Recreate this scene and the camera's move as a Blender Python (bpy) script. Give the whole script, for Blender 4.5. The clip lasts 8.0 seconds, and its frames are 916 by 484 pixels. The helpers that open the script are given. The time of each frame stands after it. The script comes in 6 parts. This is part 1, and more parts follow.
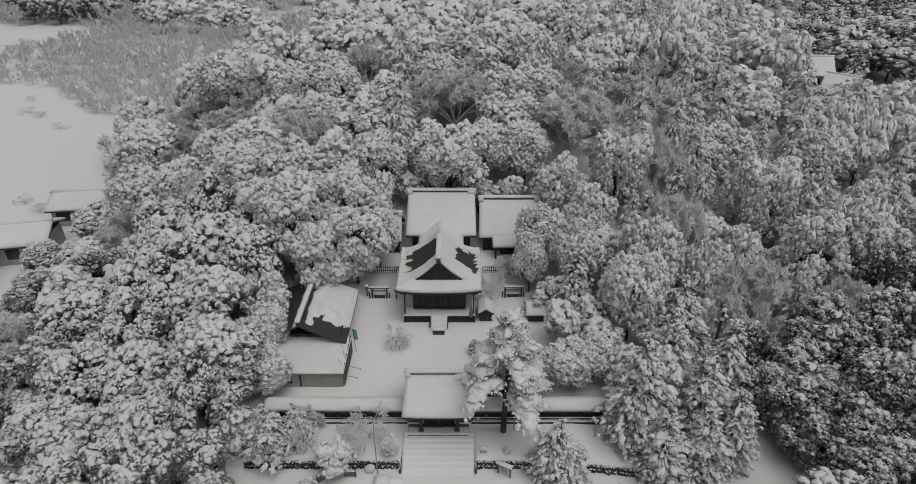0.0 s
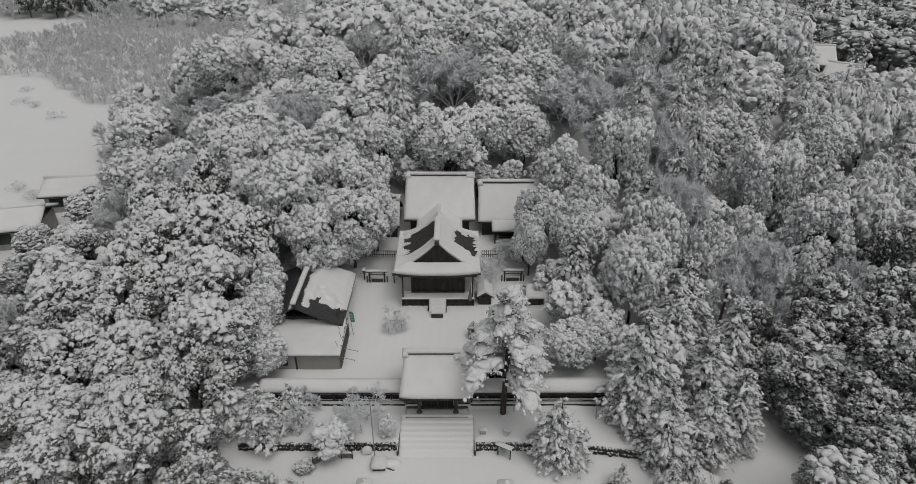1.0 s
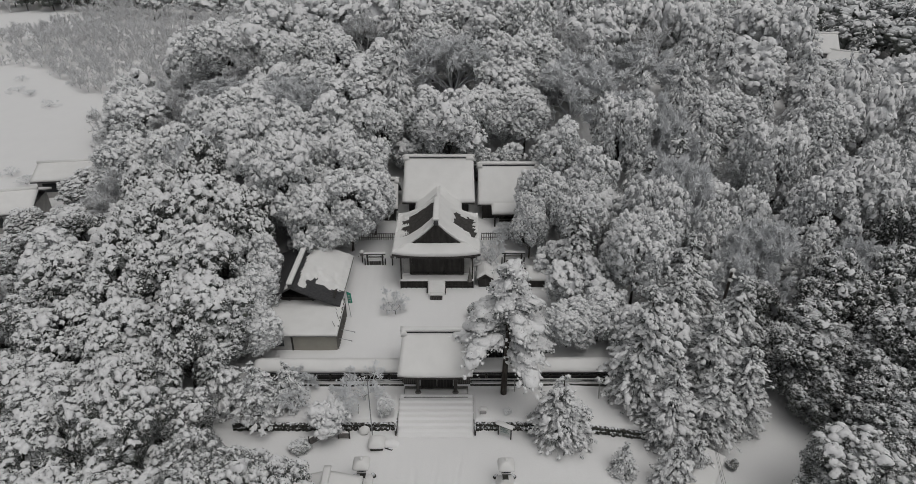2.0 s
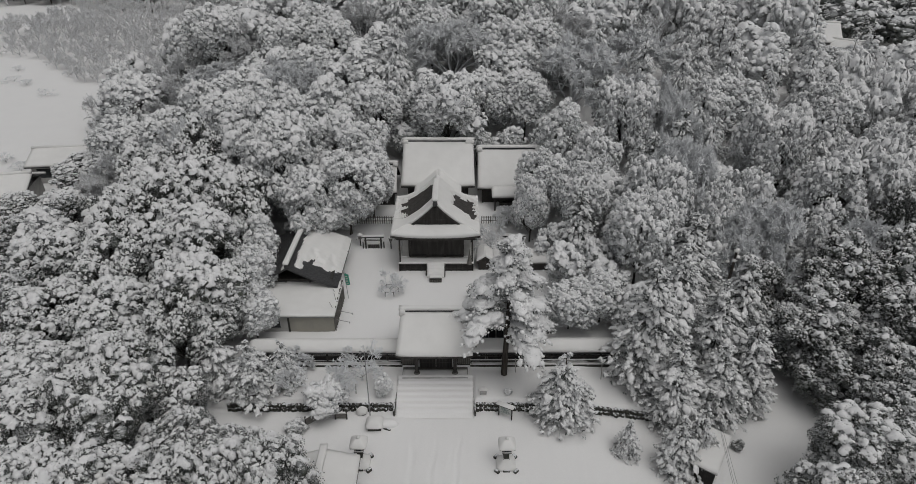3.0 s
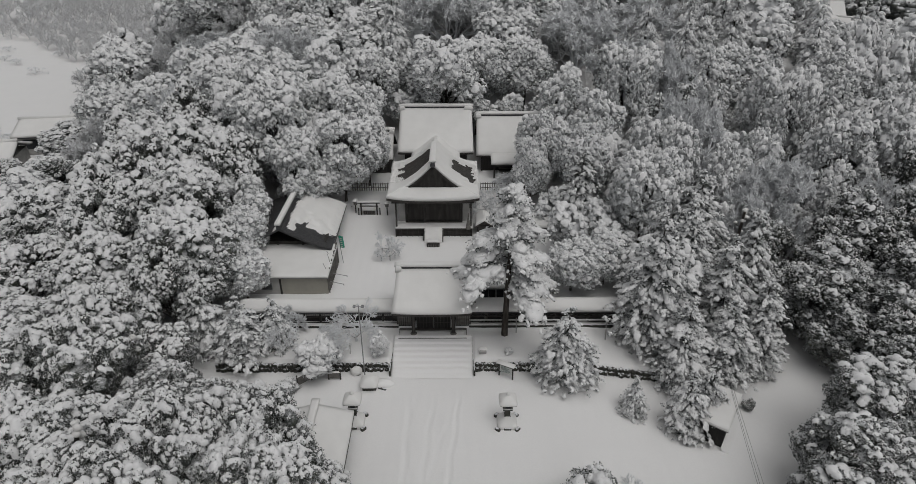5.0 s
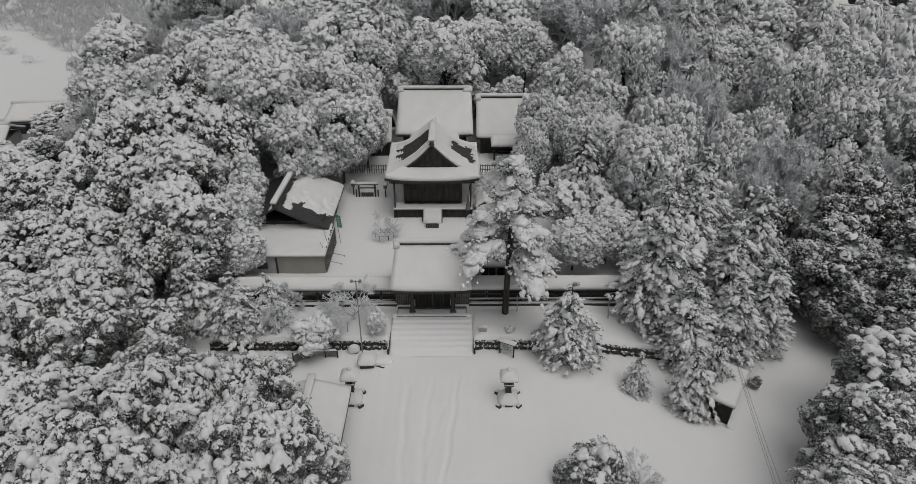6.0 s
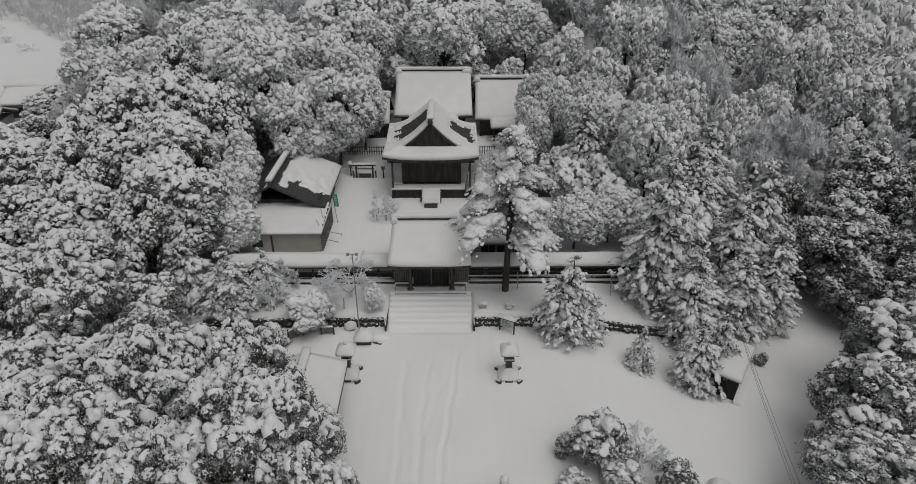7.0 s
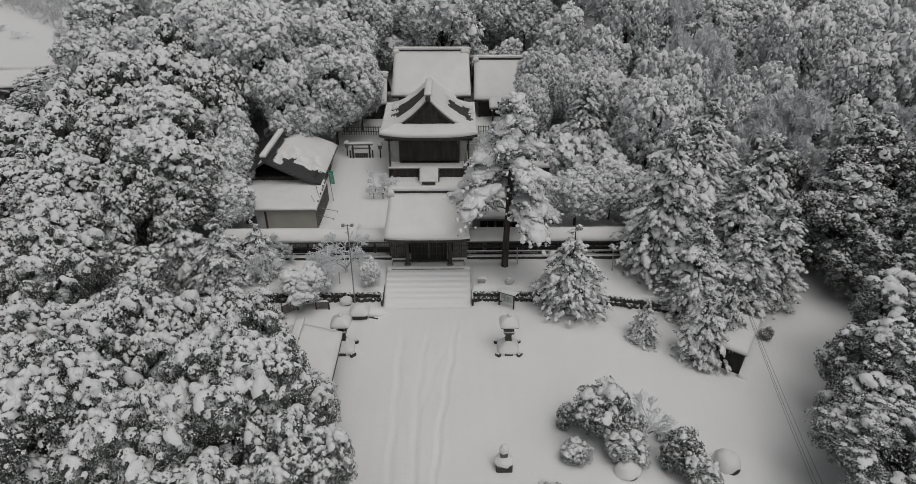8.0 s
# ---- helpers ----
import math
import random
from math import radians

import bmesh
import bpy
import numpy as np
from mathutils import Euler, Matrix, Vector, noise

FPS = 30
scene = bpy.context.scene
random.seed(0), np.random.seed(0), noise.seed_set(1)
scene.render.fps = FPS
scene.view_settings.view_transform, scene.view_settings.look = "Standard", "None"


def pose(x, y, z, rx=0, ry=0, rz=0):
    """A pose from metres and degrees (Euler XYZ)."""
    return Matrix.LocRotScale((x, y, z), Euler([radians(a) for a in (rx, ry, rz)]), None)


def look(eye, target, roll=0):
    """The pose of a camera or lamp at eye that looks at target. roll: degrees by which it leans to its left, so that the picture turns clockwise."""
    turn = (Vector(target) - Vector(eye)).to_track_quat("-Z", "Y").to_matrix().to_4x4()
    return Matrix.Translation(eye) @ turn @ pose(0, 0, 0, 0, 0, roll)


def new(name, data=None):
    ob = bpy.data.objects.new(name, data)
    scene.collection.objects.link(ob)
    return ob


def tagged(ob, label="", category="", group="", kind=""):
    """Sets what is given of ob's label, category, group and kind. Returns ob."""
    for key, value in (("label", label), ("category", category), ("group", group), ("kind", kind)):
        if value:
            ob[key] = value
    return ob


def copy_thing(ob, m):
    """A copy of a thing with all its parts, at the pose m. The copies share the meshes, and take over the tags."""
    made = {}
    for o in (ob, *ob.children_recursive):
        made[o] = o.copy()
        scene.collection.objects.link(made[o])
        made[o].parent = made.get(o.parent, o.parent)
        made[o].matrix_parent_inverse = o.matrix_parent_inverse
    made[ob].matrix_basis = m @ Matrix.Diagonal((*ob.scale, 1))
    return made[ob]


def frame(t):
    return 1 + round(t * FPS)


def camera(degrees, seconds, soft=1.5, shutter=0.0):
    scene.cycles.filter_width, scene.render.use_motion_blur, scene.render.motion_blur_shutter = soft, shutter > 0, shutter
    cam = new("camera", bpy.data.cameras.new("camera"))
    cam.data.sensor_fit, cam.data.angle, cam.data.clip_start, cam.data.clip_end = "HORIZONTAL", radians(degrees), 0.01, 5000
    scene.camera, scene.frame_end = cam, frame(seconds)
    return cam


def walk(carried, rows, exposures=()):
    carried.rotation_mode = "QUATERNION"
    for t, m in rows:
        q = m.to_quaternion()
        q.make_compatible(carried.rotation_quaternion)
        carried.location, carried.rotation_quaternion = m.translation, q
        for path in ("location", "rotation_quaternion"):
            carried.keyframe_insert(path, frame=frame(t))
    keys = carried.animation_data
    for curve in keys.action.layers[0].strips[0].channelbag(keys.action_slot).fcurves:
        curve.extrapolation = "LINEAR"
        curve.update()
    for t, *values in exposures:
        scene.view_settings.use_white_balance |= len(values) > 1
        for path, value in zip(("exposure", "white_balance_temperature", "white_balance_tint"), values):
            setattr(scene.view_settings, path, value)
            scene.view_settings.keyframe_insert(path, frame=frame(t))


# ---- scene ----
import functools

cam = camera(72.5, 8.0, soft=0.35)
# seconds, eye x y z, pitch, yaw
PATH = [
    (0.0, 0.000, 0.0, 43.800, -29.40, 0.00),
    (0.5, -0.030, 0.0, 42.666, -29.39, -0.05),
    (1.0, 0.023, 0.0, 41.516, -29.37, -0.11),
    (1.5, 0.000, 0.0, 40.326, -29.37, -0.17),
    (3.0, 0.018, 0.0, 36.958, -29.35, -0.22),
    (3.5, -0.004, 0.0, 35.914, -29.36, -0.28),
    (4.0, -0.012, 0.0, 34.846, -29.35, -0.34),
    (4.5, 0.023, 0.0, 33.788, -29.33, -0.36),
    (6.0, -0.030, 0.0, 30.548, -29.32, -0.49),
    (6.5, -0.041, 0.0, 29.458, -29.31, -0.52),
    (7.0, -0.016, 0.0, 28.356, -29.31, -0.57),
    (7.5, 0.023, 0.0, 27.238, -29.32, -0.63),
    (8.0, 0.023, 0.0, 26.100, -29.31, -0.70),
]
walk(cam, [(t, pose(x, y, z, 90 + pitch, 0, yaw)) for t, x, y, z, pitch, yaw in PATH])

# ---- light: an overcast winter sky, grey and even ----
world = bpy.data.worlds.new("overcast_sky")
scene.world = world
world.use_nodes = True
wn, wl = world.node_tree.nodes, world.node_tree.links
wn.clear()
sky = wn.new("ShaderNodeTexSky")
sky.sky_type, sky.sun_disc = "NISHITA", False
sky.sun_elevation, sky.sun_rotation = radians(62), radians(140)
sky.air_density, sky.dust_density, sky.ozone_density = 1.0, 4.0, 1.0
grey = wn.new("ShaderNodeHueSaturation")
grey.inputs["Saturation"].default_value = 0.12
back = wn.new("ShaderNodeBackground")
back.inputs["Strength"].default_value = 0.102
wout = wn.new("ShaderNodeOutputWorld")
wl.new(sky.outputs["Color"], grey.inputs["Color"])
wl.new(grey.outputs["Color"], back.inputs["Color"])
wl.new(back.outputs["Background"], wout.inputs["Surface"])
sun_data = bpy.data.lights.new("sun", "SUN")
sun_data.energy, sun_data.angle, sun_data.color = 0.82, radians(48), (1.0, 0.985, 0.96)
sun = new("sun", sun_data)
sun.matrix_basis = look((4.2, -5.0, 30), (0, 0, 0))
scene.view_settings.exposure = -0.72

# ---- materials ----


def material(name, base, rough=0.7, metal=0.0, tones=(), grain=(), bump=0.0, bump_scale=20.0, frost=None, vary=0.0, island=0.0, stretch=None, spec=0.35):
    """tones: (scale, colour, low, high) noise mixes over base; frost: (low, high, noise scale) lays snow on faces that look up."""
    m = bpy.data.materials.new(name)
    m.use_nodes = True
    n, k = m.node_tree.nodes, m.node_tree.links
    b = n["Principled BSDF"]
    b.inputs["Roughness"].default_value, b.inputs["Metallic"].default_value = rough, metal
    b.inputs["Specular IOR Level"].default_value = spec
    geo = n.new("ShaderNodeNewGeometry")
    place = geo.outputs["Position"]
    if stretch:
        mp = n.new("ShaderNodeMapping")
        mp.inputs["Scale"].default_value = stretch
        k.new(place, mp.inputs["Vector"])
        place = mp.outputs["Vector"]

    def noise_of(scale, detail=4.0):
        t = n.new("ShaderNodeTexNoise")
        t.inputs["Scale"].default_value, t.inputs["Detail"].default_value = scale, detail
        k.new(place, t.inputs["Vector"])
        return t.outputs["Fac"]

    def ranged(sock, low, high):
        r = n.new("ShaderNodeMapRange")
        r.inputs["From Min"].default_value, r.inputs["From Max"].default_value = low, high
        k.new(sock, r.inputs["Value"])
        return r.outputs["Result"]

    def mixed(fac, a, c):
        x = n.new("ShaderNodeMix")
        x.data_type = "RGBA"
        k.new(fac, x.inputs["Factor"])
        for sock, v in ((x.inputs["A"], a), (x.inputs["B"], c)):
            if isinstance(v, tuple):
                sock.default_value = (*v, 1)
            else:
                k.new(v, sock)
        return x.outputs["Result"]

    col = base
    for scale, other, low, high in tones:
        col = mixed(ranged(noise_of(scale), low, high), col, other)
    for amount, source in ((vary, "object"), (island, "island")):
        if amount:
            if source == "object":
                rnd = n.new("ShaderNodeObjectInfo").outputs["Random"]
            else:
                rnd = geo.outputs["Random Per Island"]
            hs = n.new("ShaderNodeHueSaturation")
            k.new(ranged_to(n, k, rnd, 1 - amount, 1 + amount), hs.inputs["Value"])
            if isinstance(col, tuple):
                hs.inputs["Color"].default_value = (*col, 1)
            else:
                k.new(col, hs.inputs["Color"])
            col = hs.outputs["Color"]
    if frost:
        low, high, fscale, *gain = frost
        gain = gain[0] if gain else 1.2
        sep = n.new("ShaderNodeSeparateXYZ")
        k.new(geo.outputs["Normal"], sep.inputs["Vector"])
        add = n.new("ShaderNodeMath")
        add.operation = "MULTIPLY_ADD"
        k.new(noise_of(fscale, 3.0), add.inputs[0])
        add.inputs[1].default_value, add.inputs[2].default_value = gain, -gain / 2
        tot = n.new("ShaderNodeMath")
        k.new(add.outputs["Value"], tot.inputs[0])
        k.new(sep.outputs["Z"], tot.inputs[1])
        col = mixed(ranged(tot.outputs["Value"], low, high), col, (0.80, 0.81, 0.82))
    if isinstance(col, tuple):
        b.inputs["Base Color"].default_value = (*col, 1)
    else:
        k.new(col, b.inputs["Base Color"])
    if bump:
        bp = n.new("ShaderNodeBump")
        bp.inputs["Strength"].default_value, bp.inputs["Distance"].default_value = bump, 0.05
        k.new(noise_of(bump_scale, 6.0), bp.inputs["Height"])
        k.new(bp.outputs["Normal"], b.inputs["Normal"])
    return m


def ranged_to(n, k, sock, low, high):
    r = n.new("ShaderNodeMapRange")
    r.inputs["To Min"].default_value, r.inputs["To Max"].default_value = low, high
    k.new(sock, r.inputs["Value"])
    return r.outputs["Result"]


SNOW = material("snow", (0.90, 0.893, 0.885), 0.65, tones=((0.35, (0.875, 0.868, 0.862), 0.35, 0.7), (9.0, (0.875, 0.868, 0.862), 0.4, 0.65)), bump=0.35, bump_scale=5.0, spec=0.2)
ROOF_SNOW = material("roof_snow", (0.84, 0.832, 0.815), 0.65, tones=((0.8, (0.80, 0.792, 0.775), 0.35, 0.7),), bump=0.18, bump_scale=3.0, spec=0.2)
CLUMP_SNOW = material("clumped_snow", (0.86, 0.86, 0.86), 0.7, tones=((1.3, (0.80, 0.80, 0.80), 0.4, 0.7), (9.0, (0.10, 0.11, 0.10), 0.67, 0.71)), bump=0.7, bump_scale=8.0, spec=0.2)
# leaves paled and over-frosted to put distance haze into colour; LEAF_NEAR goes without
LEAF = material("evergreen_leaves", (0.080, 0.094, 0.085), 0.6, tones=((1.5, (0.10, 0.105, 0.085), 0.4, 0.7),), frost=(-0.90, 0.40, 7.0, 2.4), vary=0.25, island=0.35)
LEAF_NEAR = material("glossy_evergreen_leaves", (0.075, 0.085, 0.078), 0.55, tones=((1.5, (0.07, 0.075, 0.055), 0.4, 0.7),), frost=(0.15, 1.05, 9.0, 2.2), vary=0.2, island=0.4)
NEEDLE = material("conifer_needles", (0.085, 0.100, 0.092), 0.65, tones=((1.8, (0.09, 0.09, 0.075), 0.4, 0.7),), frost=(0.15, 1.05, 9.0, 2.4), vary=0.2, island=0.3)
BARK = material("bark", (0.045, 0.038, 0.032), 0.9, tones=((6.0, (0.10, 0.09, 0.08), 0.4, 0.7),), bump=0.6, bump_scale=14.0, frost=(0.45, 0.8, 5.0), stretch=(1, 1, 0.25))
TWIG_WHITE = material("snowy_twigs", (0.86, 0.855, 0.85), 0.85, tones=((0.4, (0.78, 0.77, 0.76), 0.4, 0.7),), frost=(-1.6, -0.2, 6.0, 1.6), vary=0.1)
RIMED = material("rimed_twigs", (0.50, 0.485, 0.475), 0.85, tones=((0.4, (0.47, 0.44, 0.43), 0.4, 0.7),), frost=(-1.0, 0.3, 5.0, 1.6), vary=0.1)
TWIG = material("bare_twigs", (0.22, 0.205, 0.195), 0.85, tones=((0.4, (0.28, 0.25, 0.235), 0.4, 0.7),), frost=(-0.75, 0.25, 5.0, 1.6), vary=0.15)
WOOD = material("weathered_dark_wood", (0.042, 0.039, 0.036), 0.75, tones=((3.0, (0.080, 0.075, 0.070), 0.45, 0.75),), bump=0.35, bump_scale=18.0, stretch=(1, 1, 0.2), vary=0.15)
# near-black copy of the dark wood; on the gate doors it paints interior shade
WOOD_BLACK = material("near_black_wood", (0.020, 0.019, 0.018), 0.8, tones=((3.0, (0.036, 0.034, 0.032), 0.45, 0.75),), bump=0.35, bump_scale=18.0, stretch=(1, 1, 0.2), vary=0.15)
WOOD_PALE = material("weathered_grey_wood", (0.18, 0.172, 0.16), 0.8, tones=((4.0, (0.11, 0.105, 0.095), 0.4, 0.7),), bump=0.3, bump_scale=20.0, vary=0.12)
ROOFING = material("cypress_bark_roofing", (0.048, 0.044, 0.041), 0.9, tones=((2.5, (0.085, 0.08, 0.075), 0.35, 0.7), (14.0, (0.035, 0.03, 0.028), 0.5, 0.7)), bump=0.7, bump_scale=22.0)
TILE = material("dark_roof_tile", (0.045, 0.045, 0.048), 0.55, tones=((5.0, (0.08, 0.08, 0.08), 0.4, 0.7),), bump=0.4, bump_scale=12.0)
STONE = material("grey_stone", (0.17, 0.165, 0.155), 0.85, tones=((2.5, (0.10, 0.10, 0.092), 0.4, 0.7), (22.0, (0.23, 0.22, 0.21), 0.5, 0.75)), bump=0.6, bump_scale=16.0, vary=0.25)
STONE_DARK = material("mossy_dark_stone", (0.060, 0.058, 0.052), 0.9, tones=((4.0, (0.035, 0.04, 0.03), 0.4, 0.7),), bump=0.8, bump_scale=12.0, frost=(0.75, 1.0, 4.0), vary=0.3)
PLASTER = material("beige_cladding", (0.36, 0.345, 0.30), 0.7, tones=((1.2, (0.31, 0.30, 0.265), 0.4, 0.7),), bump=0.1, bump_scale=30.0)
WALL_GREY = material("grey_plaster", (0.42, 0.415, 0.40), 0.8, tones=((1.5, (0.34, 0.335, 0.32), 0.4, 0.7),), bump=0.15, bump_scale=25.0)
METAL = material("galvanised_metal", (0.38, 0.38, 0.38), 0.45, 0.8, tones=((6.0, (0.28, 0.28, 0.28), 0.4, 0.7),))
CABLE = material("black_cable", (0.02, 0.02, 0.02), 0.5)
GLASS_DARK = material("dark_window_glass", (0.03, 0.033, 0.036), 0.12, spec=0.6)
PAPER = material("translucent_panel", (0.40, 0.39, 0.37), 0.6, tones=((3.0, (0.30, 0.295, 0.28), 0.4, 0.7),), vary=0.1)
BANNER = material("green_banner_cloth", (0.045, 0.30, 0.20), 0.8, tones=((4.0, (0.06, 0.36, 0.26), 0.4, 0.7),))
SIGN = material("pale_sign_board", (0.55, 0.56, 0.54), 0.5, tones=((2.0, (0.45, 0.50, 0.47), 0.4, 0.65),))
INK = material("faded_ink", (0.16, 0.20, 0.19), 0.6)

# ---- tools for building ----


class Geo:
    """Triangles gathered as arrays, several materials in one mesh."""

    def __init__(self):
        self.v, self.f, self.m, self.n = [], [], [], 0

    def add(self, v, f, mat=0):
        v, f = np.asarray(v, np.float32).reshape(-1, 3), np.asarray(f, np.int32).reshape(-1, 3)
        self.v.append(v)
        self.f.append(f + self.n)
        self.m.append(np.full(len(f), mat, np.int32))
        self.n += len(v)
        return self

    def arrays(self):
        return np.concatenate(self.v), np.concatenate(self.f), np.concatenate(self.m)

    def moved(self, other, m4, mat_shift=0):
        v, f, m = other.arrays()
        w = v @ np.array(m4.to_3x3()).T + np.array(m4.translation)
        self.v.append(w.astype(np.float32))
        self.f.append(f + self.n)
        self.m.append(m + mat_shift)
        self.n += len(w)

    def mesh(self, name, mats, smooth=True):
        v, f, m = self.arrays()
        me = bpy.data.meshes.new(name)
        me.vertices.add(len(v))
        me.vertices.foreach_set("co", v.ravel())
        me.loops.add(len(f) * 3)
        me.loops.foreach_set("vertex_index", f.ravel())
        me.polygons.add(len(f))
        me.polygons.foreach_set("loop_start", np.arange(len(f), dtype=np.int32) * 3)
        me.polygons.foreach_set("material_index", m)
        me.polygons.foreach_set("use_smooth", np.full(len(f), smooth, bool))
        for mat in mats:
            me.materials.append(mat)
        me.update(calc_edges=True)
        return me


def thing(name, at, label, category, group="", kind=""):
    ob = new(name)
    ob.empty_display_size = 0.3
    ob.matrix_basis = Matrix.Translation(at)
    return tagged(ob, label, category, group, kind)


def part(name, bm, mat, parent, label="", smooth=False):
    """Links a bmesh, in the world's places, as one mesh under a thing or a part."""
    root = parent
    while root.parent:
        root = root.parent
    bmesh.ops.translate(bm, verts=bm.verts, vec=-root.matrix_basis.translation)
    me = bpy.data.meshes.new(name)
    bm.to_mesh(me)
    bm.free()
    for poly in me.polygons:
        poly.use_smooth = smooth
    me.materials.append(mat)
    ob = new(name, me)
    ob.parent = parent
    return tagged(ob, label)


def solo(name, bm, mat, label, category="", group="", kind="", smooth=False):
    """One mesh that is a whole thing or a piece of the setting; its origin at the middle of its foot."""
    vs = [v.co for v in bm.verts]
    at = Vector((sum(v.x for v in vs) / len(vs), sum(v.y for v in vs) / len(vs), min(v.z for v in vs)))
    bmesh.ops.translate(bm, verts=bm.verts, vec=-at)
    me = bpy.data.meshes.new(name)
    bm.to_mesh(me)
    bm.free()
    for poly in me.polygons:
        poly.use_smooth = smooth
    me.materials.append(mat)
    ob = new(name, me)
    ob.matrix_basis = Matrix.Translation(at)
    return tagged(ob, label, category, group, kind)


def box(x0, x1, y0, y1, z0, z1, bevel=0.015, bm=None, turn=None):
    """A bevelled box; turn: a matrix laid on it about its foot's middle."""
    out = bm or bmesh.new()
    tmp = bmesh.new()
    mid = Vector(((x0 + x1) / 2, (y0 + y1) / 2, z0))
    m = Matrix.Translation(mid) @ (turn or Matrix()) @ Matrix.Translation((0, 0, (z1 - z0) / 2)) @ Matrix.Diagonal((x1 - x0, y1 - y0, z1 - z0, 1))
    bmesh.ops.create_cube(tmp, size=1.0, matrix=m)
    if bevel:
        bmesh.ops.bevel(tmp, geom=tmp.edges[:], offset=min(bevel, 0.3 * min(x1 - x0, y1 - y0, z1 - z0)), segments=1, affect="EDGES")
    return merged(out, tmp)


def merged(out, tmp):
    idx = [out.verts.new(v.co) for v in tmp.verts]
    tmp.verts.index_update()
    for f in tmp.faces:
        out.faces.new([idx[v.index] for v in f.verts])
    tmp.free()
    return out


def rod(p0, p1, r0, r1=None, seg=10, bm=None, cap=True):
    out = bm or bmesh.new()
    p0, p1 = Vector(p0), Vector(p1)
    q = (p1 - p0).to_track_quat("Z", "Y")
    rings = []
    for p, r in ((p0, r0), (p1, r1 if r1 is not None else r0)):
        rings.append([out.verts.new(p + q @ Vector((r * math.cos(a), r * math.sin(a), 0))) for a in (2 * math.pi * i / seg for i in range(seg))])
    for i in range(seg):
        j = (i + 1) % seg
        out.faces.new((rings[0][i], rings[0][j], rings[1][j], rings[1][i]))
    if cap:
        out.faces.new(rings[0][::-1])
        out.faces.new(rings[1])
    return out


def lathe(at, profile, seg=12, turn=0.0, bm=None):
    """A turned solid from (radius, height) rows."""
    out = bm or bmesh.new()
    rings = []
    for r, z in profile:
        rings.append([out.verts.new((at[0] + r * math.cos(a), at[1] + r * math.sin(a), at[2] + z)) for a in (turn + 2 * math.pi * i / seg for i in range(seg))])
    for a, b in zip(rings, rings[1:]):
        for i in range(seg):
            j = (i + 1) % seg
            out.faces.new((a[i], a[j], b[j], b[i]))
    out.faces.new(rings[0][::-1])
    out.faces.new(rings[-1])
    return out


def slab(surface, nu, nv, top, bottom, bm=None):
    """A solid sheet over surface(u, v): its faces at surface + top(u, v) and + bottom(u, v) in height; left open where the two meet."""
    out = bm or bmesh.new()
    hi, lo, thick = {}, {}, {}
    for i in range(nu + 1):
        for j in range(nv + 1):
            u, v = i / nu, j / nv
            p = Vector(surface(u, v))
            a, b = top(u, v), bottom(u, v)
            thick[i, j] = a - b
            hi[i, j], lo[i, j] = p + Vector((0, 0, a)), p + Vector((0, 0, b))
    cells = {(i, j) for i in range(nu) for j in range(nv) if max(thick[i, j], thick[i + 1, j], thick[i, j + 1], thick[i + 1, j + 1]) > 0.004}
    made = {}

    def vert(kind, key):
        if (kind, key) not in made:
            made[kind, key] = out.verts.new((hi if kind else lo)[key])
        return made[kind, key]

    for i, j in cells:
        q = ((i, j), (i + 1, j), (i + 1, j + 1), (i, j + 1))
        out.faces.new([vert(1, k) for k in q])
        out.faces.new([vert(0, k) for k in q[::-1]])
        for (a, b), nb in zip(zip(q, q[1:] + q[:1]), ((i, j - 1), (i + 1, j), (i, j + 1), (i - 1, j))):
            if nb not in cells and max(thick[a], thick[b]) > 0.004:
                out.faces.new((vert(1, b), vert(1, a), vert(0, a), vert(0, b)))
    bmesh.ops.recalc_face_normals(out, faces=out.faces[:])
    return out


def ease(low, high, x):
    t = np.clip((np.asarray(x, float) - low) / (high - low), 0, 1)
    return t * t * (3 - 2 * t)


def snow_depth(full, du=0.05, dv=0.05, rough=0.03, seed=0.0, hole=None, open_u0=False, open_u1=False, open_v0=False, open_v1=False):
    """Snow that rounds off towards its edges; open sides keep their depth; hole(u, v) below 0 is bare."""

    def depth(u, v):
        e = 1.0
        for dist, width, flag in ((u, du, open_u0), (1 - u, du, open_u1), (v, dv, open_v0), (1 - v, dv, open_v1)):
            if not flag:
                t = min(dist / width, 1.0)
                e = min(e, 0.62 + 0.38 * math.sqrt(max(0.0, 1 - (1 - t) ** 2)))
        d = full * e + rough * noise.noise(Vector((u * 7 + seed, v * 7, seed)))
        if hole:
            d *= min(max(hole(u, v) * 6.0, 0.0), 1.0)
        return d if d > 0.012 else 0.0

    return depth

# ---- the ground: one sheet of snow from the plaza to the horizon ----


